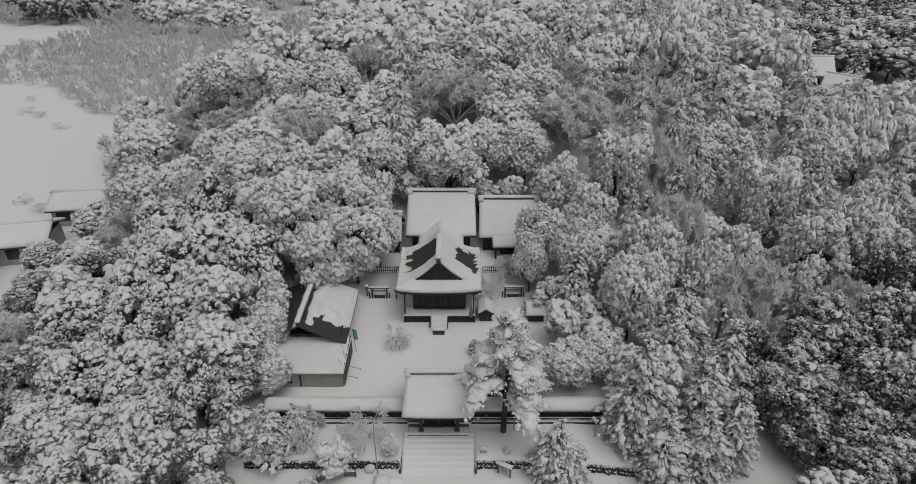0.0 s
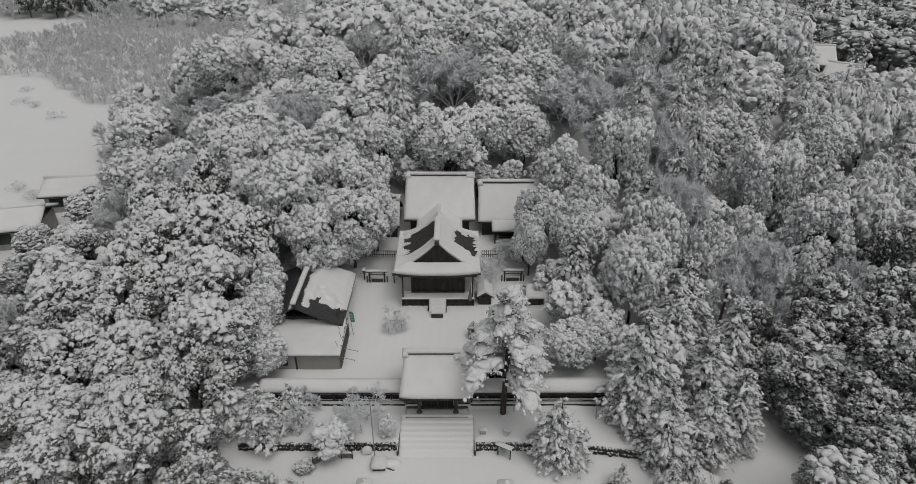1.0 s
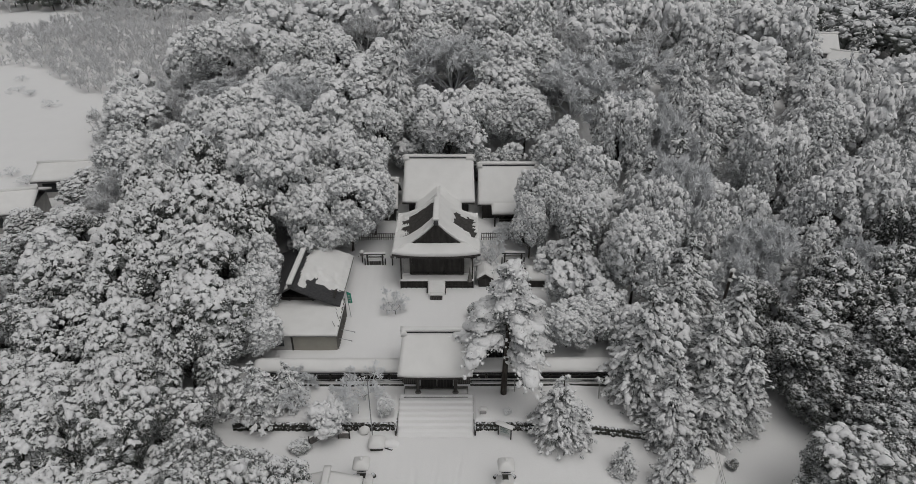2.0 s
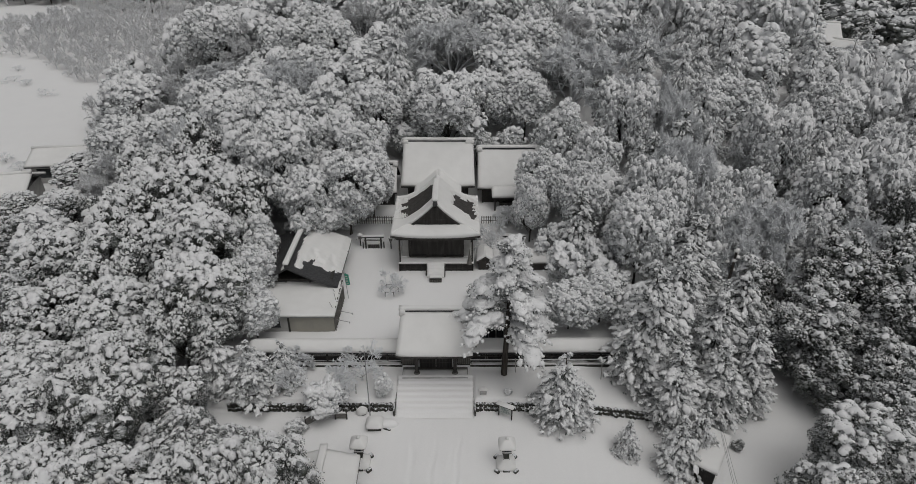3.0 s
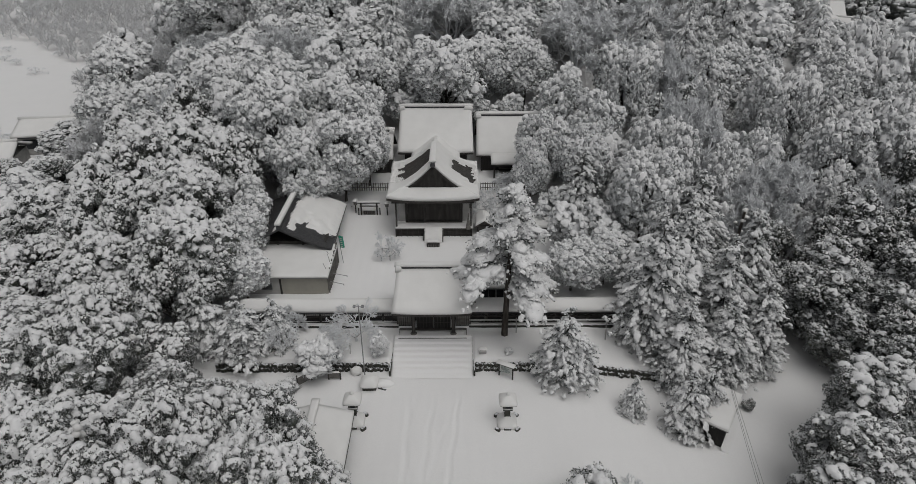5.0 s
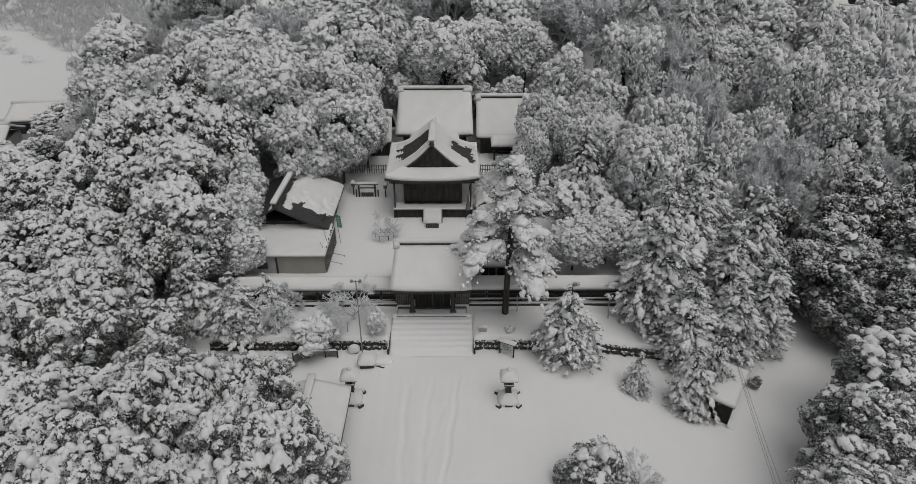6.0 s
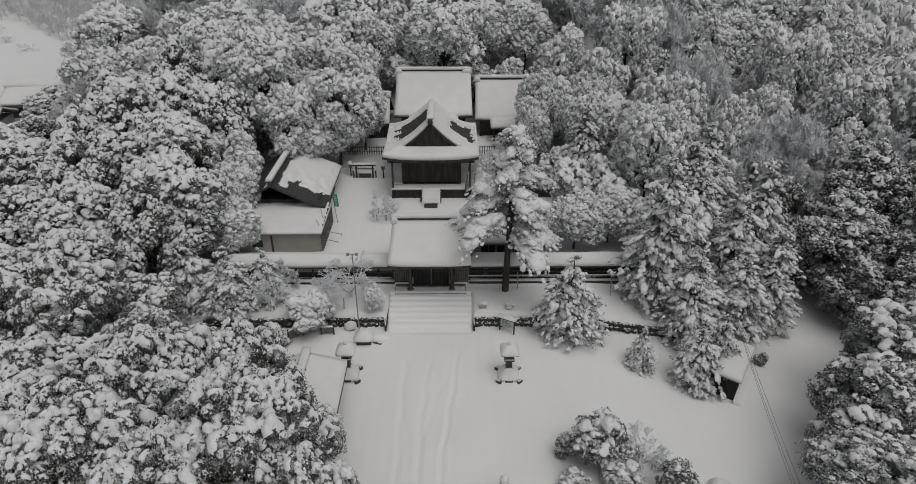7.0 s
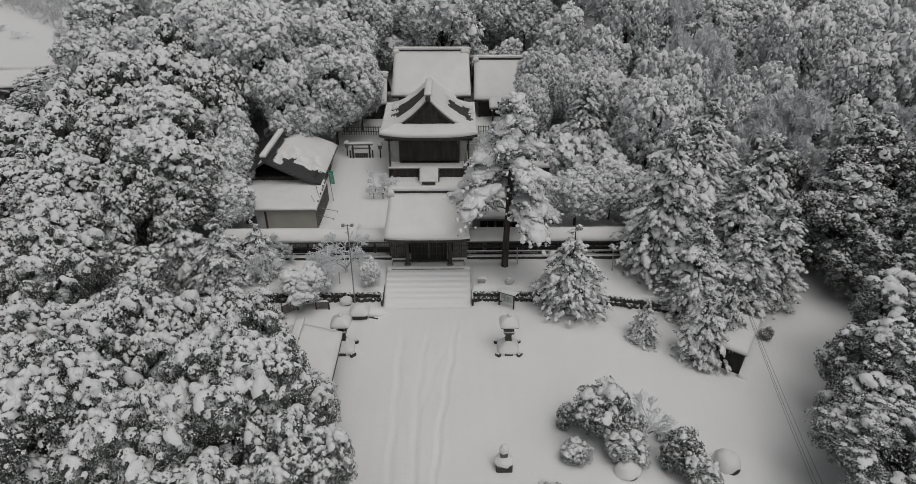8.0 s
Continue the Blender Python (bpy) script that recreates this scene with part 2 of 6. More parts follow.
def ground_z(x, y):
    x, y = np.asarray(x, float), np.asarray(y, float)
    right = ease(21, 26, x)
    left = ease(-19, -27, x)
    mid = (1 - right) * (1 - left)
    low = -1.35 * ease(7, 19, x) - 0.5 * ease(22, 34, x)
    terrace = 0.98 * ease(37.75, 38.0, y) * (1 - ease(18, 22, x))
    stairs = (x > -5.0) & (x < 1.5)
    terrace = np.where(stairs, 0.80 * np.clip((y - 37.2) / 3.0, 0, 1) + 0.18 * ease(40.3, 41.3, y), terrace)
    court = terrace + 0.5 * ease(41.5, 42.3, y) + 0.25 * ease(43, 55, y) + 0.35 * ease(57.5, 60.5, y) + 1.35 * ease(62.0, 63.9, y)
    centre = court + low * (1 - ease(37.7, 43, y))
    west = 0.2 + 0.05 * np.clip(y - 24, 0, 30) + 0.012 * np.clip(y - 50, 0, 120) * ease(-20, -42, x)
    east = -1.85 + 0.07 * np.clip(y - 42, 0, 60)
    shift = 0.35 * np.clip(x - 20, 0, 60)
    hill = 10.0 * ease(66 + shift, 100 + shift, y) * (1 - ease(-34, -52, x)) * (1 - 0.8 * ease(45, 95, x))
    z = centre * mid + east * right + west * left * (1 - right) + hill
    fade = 1 - ease(140, 600, np.hypot(x, y - 60))
    return z * fade + 6 * (1 - fade)


def ruts(x, y):
    """Wheel ruts and a trodden path that lead up the plaza to the stairs."""
    z = np.zeros_like(x)
    on = ease(16, 19, y) * (1 - ease(33.5, 36.0, y))
    for x0, sway, wide, deep in ((-3.35, 0.25, 0.15, 0.07), (-1.75, 0.3, 0.12, 0.06), (-0.35, 0.35, 0.11, 0.10), (-2.5, 0.9, 0.22, 0.03), (-0.9, 1.0, 0.11, 0.035)):
        line = x0 + sway * np.sin(y * 0.23 + x0) + 0.06 * np.sin(y * 1.7 + 3 * x0) + 0.035 * (y - 27)
        z -= 1.0 * deep * np.exp(-((x - line) / wide) ** 2) * on
        z += 0.3 * deep * np.exp(-((np.abs(x - line) - 2.0 * wide) / (0.8 * wide)) ** 2) * on
    return z


def spaced(fine0, fine1, step, far0, far1):
    mid = np.arange(fine0, fine1 + 1e-6, step)
    out, s = [fine1], step
    while out[-1] < far1:
        s *= 1.14
        out.append(out[-1] + s)
    inn, s = [fine0], step
    while inn[-1] > far0:
        s *= 1.14
        inn.append(inn[-1] - s)
    return np.concatenate([np.array(inn[:0:-1]), mid, np.array(out[1:])])


gx, gy = spaced(-12, 19, 0.16, -2500, 2500), spaced(17.5, 41, 0.16, -800, 3000)
GX, GY = np.meshgrid(gx, gy)
lumpy = np.zeros_like(GX)
for a in range(9):
    ang, wl_ = a * 2.4, 0.9 + 0.8 * a
    lumpy += 0.012 * (1 + 0.3 * a) / 2 * np.sin((GX * math.cos(ang) + GY * math.sin(ang)) * 2 * math.pi / wl_ + a * a)
lumpy *= 1 - 0.7 * ((GX > -5) & (GX < 2) & (GY > 37))
GZ = ground_z(GX, GY) + lumpy + ruts(GX, GY)
nx, ny = len(gx), len(gy)
ii = np.arange(ny - 1)[:, None] * nx + np.arange(nx - 1)[None, :]
quads = np.stack([ii, ii + 1, ii + nx + 1, ii + nx], -1).reshape(-1, 4)
ground_geo = Geo().add(np.stack([GX, GY, GZ], -1), np.concatenate([quads[:, [0, 1, 2]], quads[:, [0, 2, 3]]]))
ground = new("ground", ground_geo.mesh("ground", [SNOW]))
tagged(ground, "deep smooth fresh snow with faint wheel ruts", "snow", kind="structure")

# ---- roofs ----


def gable(root, along, c0, c1, ridge, eave0, eave1, zr, z0, z1, flare=0.2, curve=1.25, thick=0.2, snow=0.3, seed=1.0, mat=None, holes=(None, None), cap=True, lift=0.12, cap_snow=0.28):
    """A two-sided roof. along: the axis of its ridge, which runs from c0 to c1 at the place `ridge`, height zr; eaves at eave0 (height z0) and eave1 (z1)."""
    mat = mat or ROOFING
    mid, half = (c0 + c1) / 2, (c1 - c0) / 2

    def side(e, ze):
        def surface(u, v):
            a = mid + (2 * u - 1) * (half + flare * v)
            b = ridge + (e - ridge) * v
            z = ze + (zr - ze) * (1 - v) ** curve + lift * abs(2 * u - 1) ** 4 * v
            return (a, b, z) if along == "x" else (b, a, z)

        return surface

    nu = max(10, int((c1 - c0) * 3))
    bm = bmesh.new()
    for e, ze in ((eave0, z0), (eave1, z1)):
        slab(side(e, ze), max(8, nu // 2), 8, lambda u, v: 0.0, lambda u, v: -thick, bm)
    roof = part("roof", bm, mat, root, smooth=False)
    bm = bmesh.new()
    for k, (e, ze) in enumerate(((eave0, z0), (eave1, z1))):
        nv = max(8, int(abs(e - ridge) * 3.2))
        depth = snow_depth(snow, 0.3 / (2 * half), 0.35 / abs(e - ridge), 0.035, seed + 3 * k, holes[k], open_v0=True)
        slab(side(e, ze), nu * 4 if holes[k] else nu, nv * 4 if holes[k] else nv, lambda u, v, d=depth: 0.004 + d(u, v), lambda u, v: 0.004, bm)
    part("snow_cover", bm, ROOF_SNOW, roof, "smooth thick white snow", smooth=True)
    if cap:
        w = 0.17
        lim = ((c0 - 0.06, c1 + 0.06, ridge - w, ridge + w) if along == "x" else (ridge - w, ridge + w, c0 - 0.06, c1 + 0.06))
        bm = box(*lim, zr - 0.12, zr + snow + 0.01, 0.03)
        bm = box(*(lim[0] - 0.05, lim[1] + 0.05, lim[2] - 0.05, lim[3] + 0.05), zr + snow + 0.01, zr + snow + 0.06, 0.02, bm)
        ridge_ob = part("ridge", bm, TILE, root, "dark tiled ridge")
        top = zr + snow + 0.064

        def flat(u, v):
            return (lim[0] - 0.09 + u * (lim[1] - lim[0] + 0.18), lim[2] - 0.09 + v * (lim[3] - lim[2] + 0.18), top)

        nn = (max(12, nu), 6) if along == "x" else (6, max(12, nu))
        d = snow_depth(cap_snow, 0.12, 0.3, 0.03, seed + 9) if along == "x" else snow_depth(cap_snow, 0.3, 0.12, 0.03, seed + 9)
        part("snow_cover", slab(flat, *nn, d, lambda u, v: 0.0), ROOF_SNOW, ridge_ob, smooth=True)
        if along == "x":
            long = 0.07 * (c1 - c0)
            for e0, e1 in ((c0 - 0.12, c0 + long), (c1 - 1.6 * long, c1 + 0.12)):
                snow_pad(ridge_ob, e0, e1, ridge - 0.38, ridge + 0.30, zr - 0.05, snow + 0.22, seed + e0, edge=0.12)
    return roof


def rafters(root, x0, x1, y0, y1, za, zb, count, wide=0.06):
    for i in range(count):
        x = x0 + (x1 - x0) * (i + 0.5) / count
        bm = bmesh.new()
        tmp = bmesh.new()
        d = Vector((0, y1 - y0, zb - za))
        bmesh.ops.create_cube(tmp, size=1.0, matrix=Matrix.Translation((x, (y0 + y1) / 2, (za + zb) / 2)) @ Matrix.Rotation(math.atan2(d.z, d.y), 4, "X") @ Matrix.Diagonal((wide, d.length, wide * 1.2, 1)))
        part("rafter", merged(bm, tmp), WOOD, root)


def snow_pad(root, x0, x1, y0, y1, z, full=0.22, seed=0.0, name="snow_cover", edge=0.2):
    def flat(u, v):
        return (x0 + u * (x1 - x0), y0 + v * (y1 - y0), z)

    return part(name, slab(flat, max(6, int((x1 - x0) * 4)), max(6, int((y1 - y0) * 4)), snow_depth(full, min(0.5, edge / (x1 - x0)), min(0.5, edge / (y1 - y0)), 0.03, seed), lambda u, v: 0.0), ROOF_SNOW, root, smooth=True)


def panel(root, x0, x1, y, z0, z1, name="door_panel", mat=None, bars=3, deep=0.06, rails=2):
    """A framed wooden panel that faces the front, with bars and rails."""
    ob = part(name, box(x0, x1, y, y + deep, z0, z1, 0.01), mat or WOOD, root)
    bm = bmesh.new()
    f = 0.07
    for a, b, c, d in ((x0, x1, z0, z0 + f), (x0, x1, z1 - f, z1), (x0, x0 + f, z0 + f, z1 - f), (x1 - f, x1, z0 + f, z1 - f)):
        box(a, b, y - 0.035, y - 0.002, c, d, 0.006, bm)
    for i in range(bars):
        x = x0 + (x1 - x0) * (i + 1) / (bars + 1)
        box(x - 0.018, x + 0.018, y - 0.025, y - 0.002, z0 + f, z1 - f, 0.004, bm)
    for i in range(rails):
        z = z0 + (z1 - z0) * (i + 1) / (rails + 1)
        box(x0 + f, x1 - f, y - 0.02, y - 0.003, z - 0.018, z + 0.018, 0.004, bm)
    part("frame", bm, WOOD, ob)
    return ob


# ---- stairs, platform and terrace ----
stairs = thing("stone_stairs", (-1.7, 38.7, 0.0), "broad stone stairs buried under smooth snow", "stairs", kind="structure")
for i in range(7):
    y0, z0 = 37.15 + 0.49 * i, 0.02 + 0.155 * i
    st = part("step", box(-4.9, 1.45, y0, y0 + 0.56, -0.1, z0 + 0.06, 0.03), STONE, stairs)


def buried(u, v):
    """The snow over the flight: a slope in which the treads only just show."""
    k = max(0.0, 7.6 * v - 0.6)
    f = k - math.floor(k)
    f = min(1.0, max(0.0, (f - 0.3) / 0.4))
    f = f * f * (3 - 2 * f)
    soft = 0.10 * k + 0.90 * (math.floor(k) + f)
    return (-4.88 + 6.31 * u, 36.82 + 3.86 * v, 0.0 + 0.146 * soft)


part("snow_cover", slab(buried, 40, 90, lambda u, v: 0.015 + 0.155 * min(1.0, 7 * v) + 0.02 * noise.noise(Vector((u * 9, v * 14, 3.0))), lambda u, v: 0.0), SNOW, stairs, "smooth snow over the treads", smooth=True)
for x in (-5.06, 1.48):
    part("stair_curb", box(x, x + 0.13, 37.0, 40.2, 0.0, 0.55, 0.03, turn=None), STONE_DARK, stairs)
platform = thing("gate_platform", (-1.75, 42.4, 0.9), "low stone platform with trodden snow under the gate", "platform", kind="structure")
part("slab", box(-4.55, 1.02, 40.35, 44.6, 0.7, 1.10, 0.03), STONE, platform)
snow_pad(platform, -4.5, 0.97, 40.40, 41.38, 1.104, 0.07, 2.0)

# ---- the roofed gate ----
gate = thing("shrine_gate", (-1.72, 42.45, 1.1), "dark timber shrine gate with a snow-covered gabled roof", "gate")
gable(gate, "x", -4.58, 1.08, 42.45, 39.45, 45.45, 6.35, 4.10, 4.10, flare=0.28, curve=1.22, snow=0.34, seed=2.0)
rafters(gate, -4.6, 1.1, 39.6, 42.3, 3.98, 5.35, 24)
for y, r, zt in ((40.9, 0.15, 4.2), (42.45, 0.19, 5.4), (44.0, 0.15, 4.2)):
    for x in (-3.32, -0.08):
        foot = part("pillar", lathe((x, y, 1.1), ((r * 1.05, 0.0), (r, 0.12), (r * 0.97, zt - 1.15), (r * 0.9, zt - 1.1)), 14), WOOD, gate)
        part("base_stone", lathe((x, y, 1.1), ((r * 1.9, 0.0), (r * 1.8, 0.10), (r * 1.35, 0.17)), 12), STONE, foot, "pale stone footing")
for y, z in ((40.9, 3.55), (42.45, 3.75), (44.0, 3.55)):
    part("lintel", box(-4.15, 0.75, y - 0.09, y + 0.09, z, z + 0.28, 0.02), WOOD, gate)
    part("upper_beam", box(-4.4, 1.0, y - 0.08, y + 0.08, z + 0.45, z + 0.62, 0.02), WOOD, gate)
for x in (-3.32, -0.08):
    part("tie_beam", box(x - 0.08, x + 0.08, 40.3, 44.6, 3.85, 4.05, 0.02), WOOD, gate)
    part("bracket", box(x - 0.22, x + 0.22, 40.72, 41.08, 4.02, 4.2, 0.04), WOOD, gate)
    part("gable_wall", box(x - 0.05, x + 0.05, 41.2, 43.7, 4.1, 5.3, 0.01), WOOD, gate)
# door leaves coloured near black to hold the shade under the gate roof
panel(gate, -3.1, -1.73, 41.5, 1.2, 3.7, "door_leaf", WOOD_BLACK, bars=4, rails=3)
panel(gate, -1.67, -0.3, 41.5, 1.2, 3.7, "door_leaf", WOOD_BLACK, bars=4, rails=3)
part("threshold", box(-3.3, -0.1, 41.4, 41.62, 1.1, 1.24, 0.02), WOOD, gate)
for x0, x1 in ((-4.75, -3.5), (0.1, 1.35)):
    panel(gate, x0, x1, 41.9, 1.2, 3.3, "side_panel", WOOD_PALE, bars=6, rails=1)

# ---- the roofed fence on both sides ----


def roofed_fence(x0, x1, pale, seed):
    f = thing("roofed_fence", ((x0 + x1) / 2, 42.3, 1.1), "long dark timber fence with a narrow snow-covered roof", "fence", "fences beside the gate")
    base = part("stone_base", box(x0, x1, 41.75, 42.75, 0.8, 1.30, 0.04), STONE_DARK, f, "mossy dark stone footing")
    snow_pad(base, x0, x1, 41.78, 42.05, 1.302, 0.09, seed)

    def top(u, v):
        return (x0 + u * (x1 - x0), 41.66 + 1.66 * v, 3.18 - 0.44 * abs(2 * v - 1) ** 1.4)

    nu = int((x1 - x0) * 3)
    roof = part("roof", slab(top, nu // 2, 10, lambda u, v: 0.0, lambda u, v: -0.12), TILE, f)
    part("snow_cover", slab(top, nu, 14, lambda u, v: 0.004 + snow_depth(0.30, 0.3 / (x1 - x0), 0.24, 0.045, seed + 4)(u, v), lambda u, v: 0.004), ROOF_SNOW, roof, smooth=True)
    n = round((x1 - x0) / 1.36)
    step = (x1 - x0) / n
    for i in range(n + 1):
        x = x0 + step * i
        part("post", box(x - 0.08, x + 0.08, 42.16, 42.34, 1.30, 2.85, 0.012), WOOD, f)
    for z0, z1 in ((1.34, 1.44), (1.92, 2.03), (2.60, 2.72)):
        part("rail", box(x0, x1, 42.10, 42.20, z0, z1, 0.01), WOOD, f)
    if not pale:
        rail = part("outer_rail", box(x0, x1, 41.84, 41.90, 1.72, 1.78, 0.01), METAL, f, "thin snow-dusted rail")
        part("snow_cover", box(x0, x1, 41.83, 41.91, 1.784, 1.84, 0.02), ROOF_SNOW, rail)
    for i in range(n):
        a, b = x0 + step * i + 0.1, x0 + step * (i + 1) - 0.1
        part("lower_board", box(a, b, 42.22, 42.28, 1.44, 1.92, 0.006), WOOD_BLACK, f)
        part("upper_panel", box(a, b, 42.23, 42.27, 2.03, 2.60, 0.006), PAPER if pale else WOOD_BLACK, f, "pale weathered panel" if pale else "")
        bm = bmesh.new()
        for k in range(6):
            xx = a + (b - a) * (k + 0.5) / 6
            box(xx - 0.012, xx + 0.012, 42.195, 42.225, 2.04, 2.59, 0.003, bm)
        part("lattice", bm, WOOD, f)
    return f


roofed_fence(-17.6, -4.62, True, 3.0)
roofed_fence(1.22, 18.2, False, 5.0)

# ---- the worship hall, its gable to the front ----
CX = -2.08
hall = thing("worship_hall", (CX, 60.5, 1.75), "timber worship hall, gabled roof under snow with bare dark patches", "shrine hall")
RZ, EZ, HALF, HIP = 9.22, 6.05, 4.62, 0.69
Y_EAVE, Y_VERGE, Y_BACK = 56.0, 57.15, 64.4


def hall_z(v):
    return EZ + (RZ - EZ) * (1 - v) ** 1.62


def front_y(v):
    return Y_VERGE if v < HIP else Y_VERGE + (Y_EAVE - Y_VERGE) * ((v - HIP) / (1 - HIP)) ** 0.95


def hall_side(sign):
    def surface(u, v):
        y0 = front_y(v)
        y = y0 + (Y_BACK - y0) * u
        up = 0.18 * v ** 3 * (abs(2 * u - 1) ** 3)
        return (CX + sign * HALF * v, y, hall_z(v) + up + 0.35 * u * v ** 2)

    return surface


def hall_front(u, v):
    vv = HIP + (1 - HIP) * v
    s = 2 * u - 1
    return (CX + HALF * vv * s, front_y(vv), hall_z(vv) - 0.16 * v + 0.34 * vv ** 3 * abs(s) ** 3)


def bare_left(u, v):
    y0 = front_y(v)
    y = y0 + (Y_BACK - y0) * u
    n1 = noise.noise(Vector((y * 1.7, v * 2.0, 4.0))) + 1.1 * noise.noise(Vector((y * 7.0, v * 1.2, 6.0)))
    n2 = noise.noise(Vector((y * 7.0, v * 1.2, 8.0)))
    band = 2.3 + 0.8 * n1 - abs(y - 61.1 - 0.3 * v)
    ends = min((v - 0.07) * 8, (0.92 + 0.55 * n2 - v) * 3)
    return -min(band, ends)


def bare_right(u, v):
    y0 = front_y(v)
    y = y0 + (Y_BACK - y0) * u
    n1 = noise.noise(Vector((y * 1.3, v * 3.0, 14.0)))
    n2 = noise.noise(Vector((y * 5.0, v * 3.5, 18.0)))
    band = 1.9 + 0.9 * n1 + 0.6 * n2 - abs(y - 61.3 - 1.1 * (0.7 - v))
    ends = min((v - 0.40 - 0.12 * n1) * 4, (0.97 + 0.2 * n2 - v) * 4)
    return -min(band, ends)


bm = bmesh.new()
for s in (-1, 1):
    slab(hall_side(s), 20, 14, lambda u, v: 0.0, lambda u, v: -0.26, bm)
slab(hall_front, 20, 6, lambda u, v: 0.0, lambda u, v: -0.26, bm)
hall_roof = part("roof", bm, ROOFING, hall, "dark layered bark roof")
for s, hole in ((-1, bare_left), (1, bare_right)):
    d = snow_depth(0.34, 0.04, 0.07, 0.04, 6.0 + s, hole, open_v0=True)
    part("snow_cover", slab(hall_side(s), 90, 50, lambda u, v, d=d: 0.004 + d(u, v) if d(u, v) else 0.0, lambda u, v, d=d: 0.004 if d(u, v) else 0.0), ROOF_SNOW, hall_roof, "sliding snow with bare streaks", smooth=True)
d = snow_depth(0.36, 0.03, 0.22, 0.04, 9.0, open_v0=True)
part("snow_cover", slab(hall_front, 44, 12, lambda u, v: 0.004 + d(u, v), lambda u, v: 0.004), ROOF_SNOW, hall_roof, smooth=True)
ridge_ob = part("ridge", box(CX - 0.2, CX + 0.2, Y_VERGE - 0.15, 62.3, RZ - 0.1, RZ + 0.42, 0.04), TILE, hall, "dark tiled ridge")
snow_pad(ridge_ob, CX - 0.34, CX + 0.34, Y_VERGE - 0.22, 62.4, RZ + 0.424, 0.26, 11.0)
part("ridge_end_tile", lathe((CX, Y_VERGE - 0.25, RZ - 0.05), ((0.20, 0.0), (0.26, 0.14), (0.22, 0.34), (0.08, 0.46)), 10), TILE, hall, "dark round end tile")
# the gable's boards and face
for s in (-1, 1):
    bm = bmesh.new()

    def barge(u, v, s=s):
        vv = 0.02 + (HIP + 0.03) * u
        return (CX + s * HALF * vv, Y_VERGE - 0.06 + 0.14 * v, hall_z(vv) - 0.02)

    part("bargeboard", slab(barge, 16, 1, lambda u, v: 0.0, lambda u, v: -0.24), WOOD, hall, "dark curved bargeboard")
def gable_sheet(u, v):
    w = 2 * u - 1
    foot = hall_z(HIP) - 0.35
    return (CX + HALF * HIP * w, Y_VERGE + 0.16 + 0.1 * v, foot)


part("gable_face", slab(gable_sheet, 24, 1, lambda u, v: max(0.02, hall_z(abs(2 * u - 1) * HIP) - 0.2 - hall_z(HIP) + 0.35), lambda u, v: 0.0), WOOD, hall)
for z, w in ((hall_z(HIP) + 0.35, 2.2), (hall_z(0.36) - 0.3, 1.3)):
    part("gable_beam", box(CX - w, CX + w, Y_VERGE + 0.10, Y_VERGE + 0.15, z, z + 0.14, 0.02), WOOD, hall)
part("king_post", box(CX - 0.1, CX + 0.1, Y_VERGE + 0.09, Y_VERGE + 0.15, hall_z(HIP), RZ - 0.8, 0.02), WOOD, hall)
for s in (-1.2, 1.2):
    part("strut", box(CX + s - 0.08, CX + s + 0.08, Y_VERGE + 0.10, Y_VERGE + 0.15, hall_z(HIP), hall_z(0.36) - 0.1, 0.02), WOOD, hall)
part("gable_pendant", box(CX - 0.22, CX + 0.22, Y_VERGE - 0.1, Y_VERGE - 0.02, RZ - 1.0, RZ - 0.4, 0.08), WOOD, hall, "carved dark pendant")
# body
part("back_wall", box(-4.75, 0.62, 57.75, 64.8, 2.86, 5.9, 0.02), WOOD, hall)
cols = (-4.9, -3.02, -1.14, 0.76)
for x in cols:
    part("pillar", box(x - 0.11, x + 0.11, 57.42, 57.64, 2.86, 5.9, 0.02), WOOD, hall)
for x in (-5.85, 1.72):
    for y in (56.5, 60.5, 64.5):
        part("veranda_post", box(x - 0.08, x + 0.08, y - 0.08, y + 0.08, 1.7, 5.95, 0.015), WOOD, hall)
for a, b in zip(cols, cols[1:]):
    panel(hall, a + 0.12, b - 0.12, 57.58, 2.98, 5.10, "door_panel", bars=5, rails=2)
    part("transom", box(a + 0.1, b - 0.1, 57.55, 57.65, 5.24, 5.6, 0.01), WOOD_PALE, hall)
part("lintel", box(-5.1, 0.96, 57.44, 57.62, 5.10, 5.24, 0.015), WOOD, hall)
part("eave_beam", box(-6.2, 2.05, 56.42, 56.6, 5.45, 5.65, 0.02), WOOD, hall)
rafters(hall, -6.4, 2.25, 56.15, 57.5, 5.62, 5.92, 30, 0.07)
for x0, x1 in ((-5.72, -5.02), (0.88, 1.58)):
    part("side_wall", box(x0, x1, 57.56, 57.66, 2.86, 5.6, 0.01), WALL_GREY, hall, "pale plastered end bay")
deck = part("veranda", box(-6.0, 1.87, 56.25, 64.9, 2.62, 2.74, 0.02), WOOD_PALE, hall, "raised wooden veranda deck")
snow_pad(deck, -6.05, 1.92, 56.2, 57.4, 2.742, 0.11, 13.0)
snow_pad(deck, -6.05, -4.95, 57.4, 64.9, 2.742, 0.18, 14.0)
snow_pad(deck, 0.82, 1.92, 57.4, 64.9, 2.742, 0.18, 15.0)
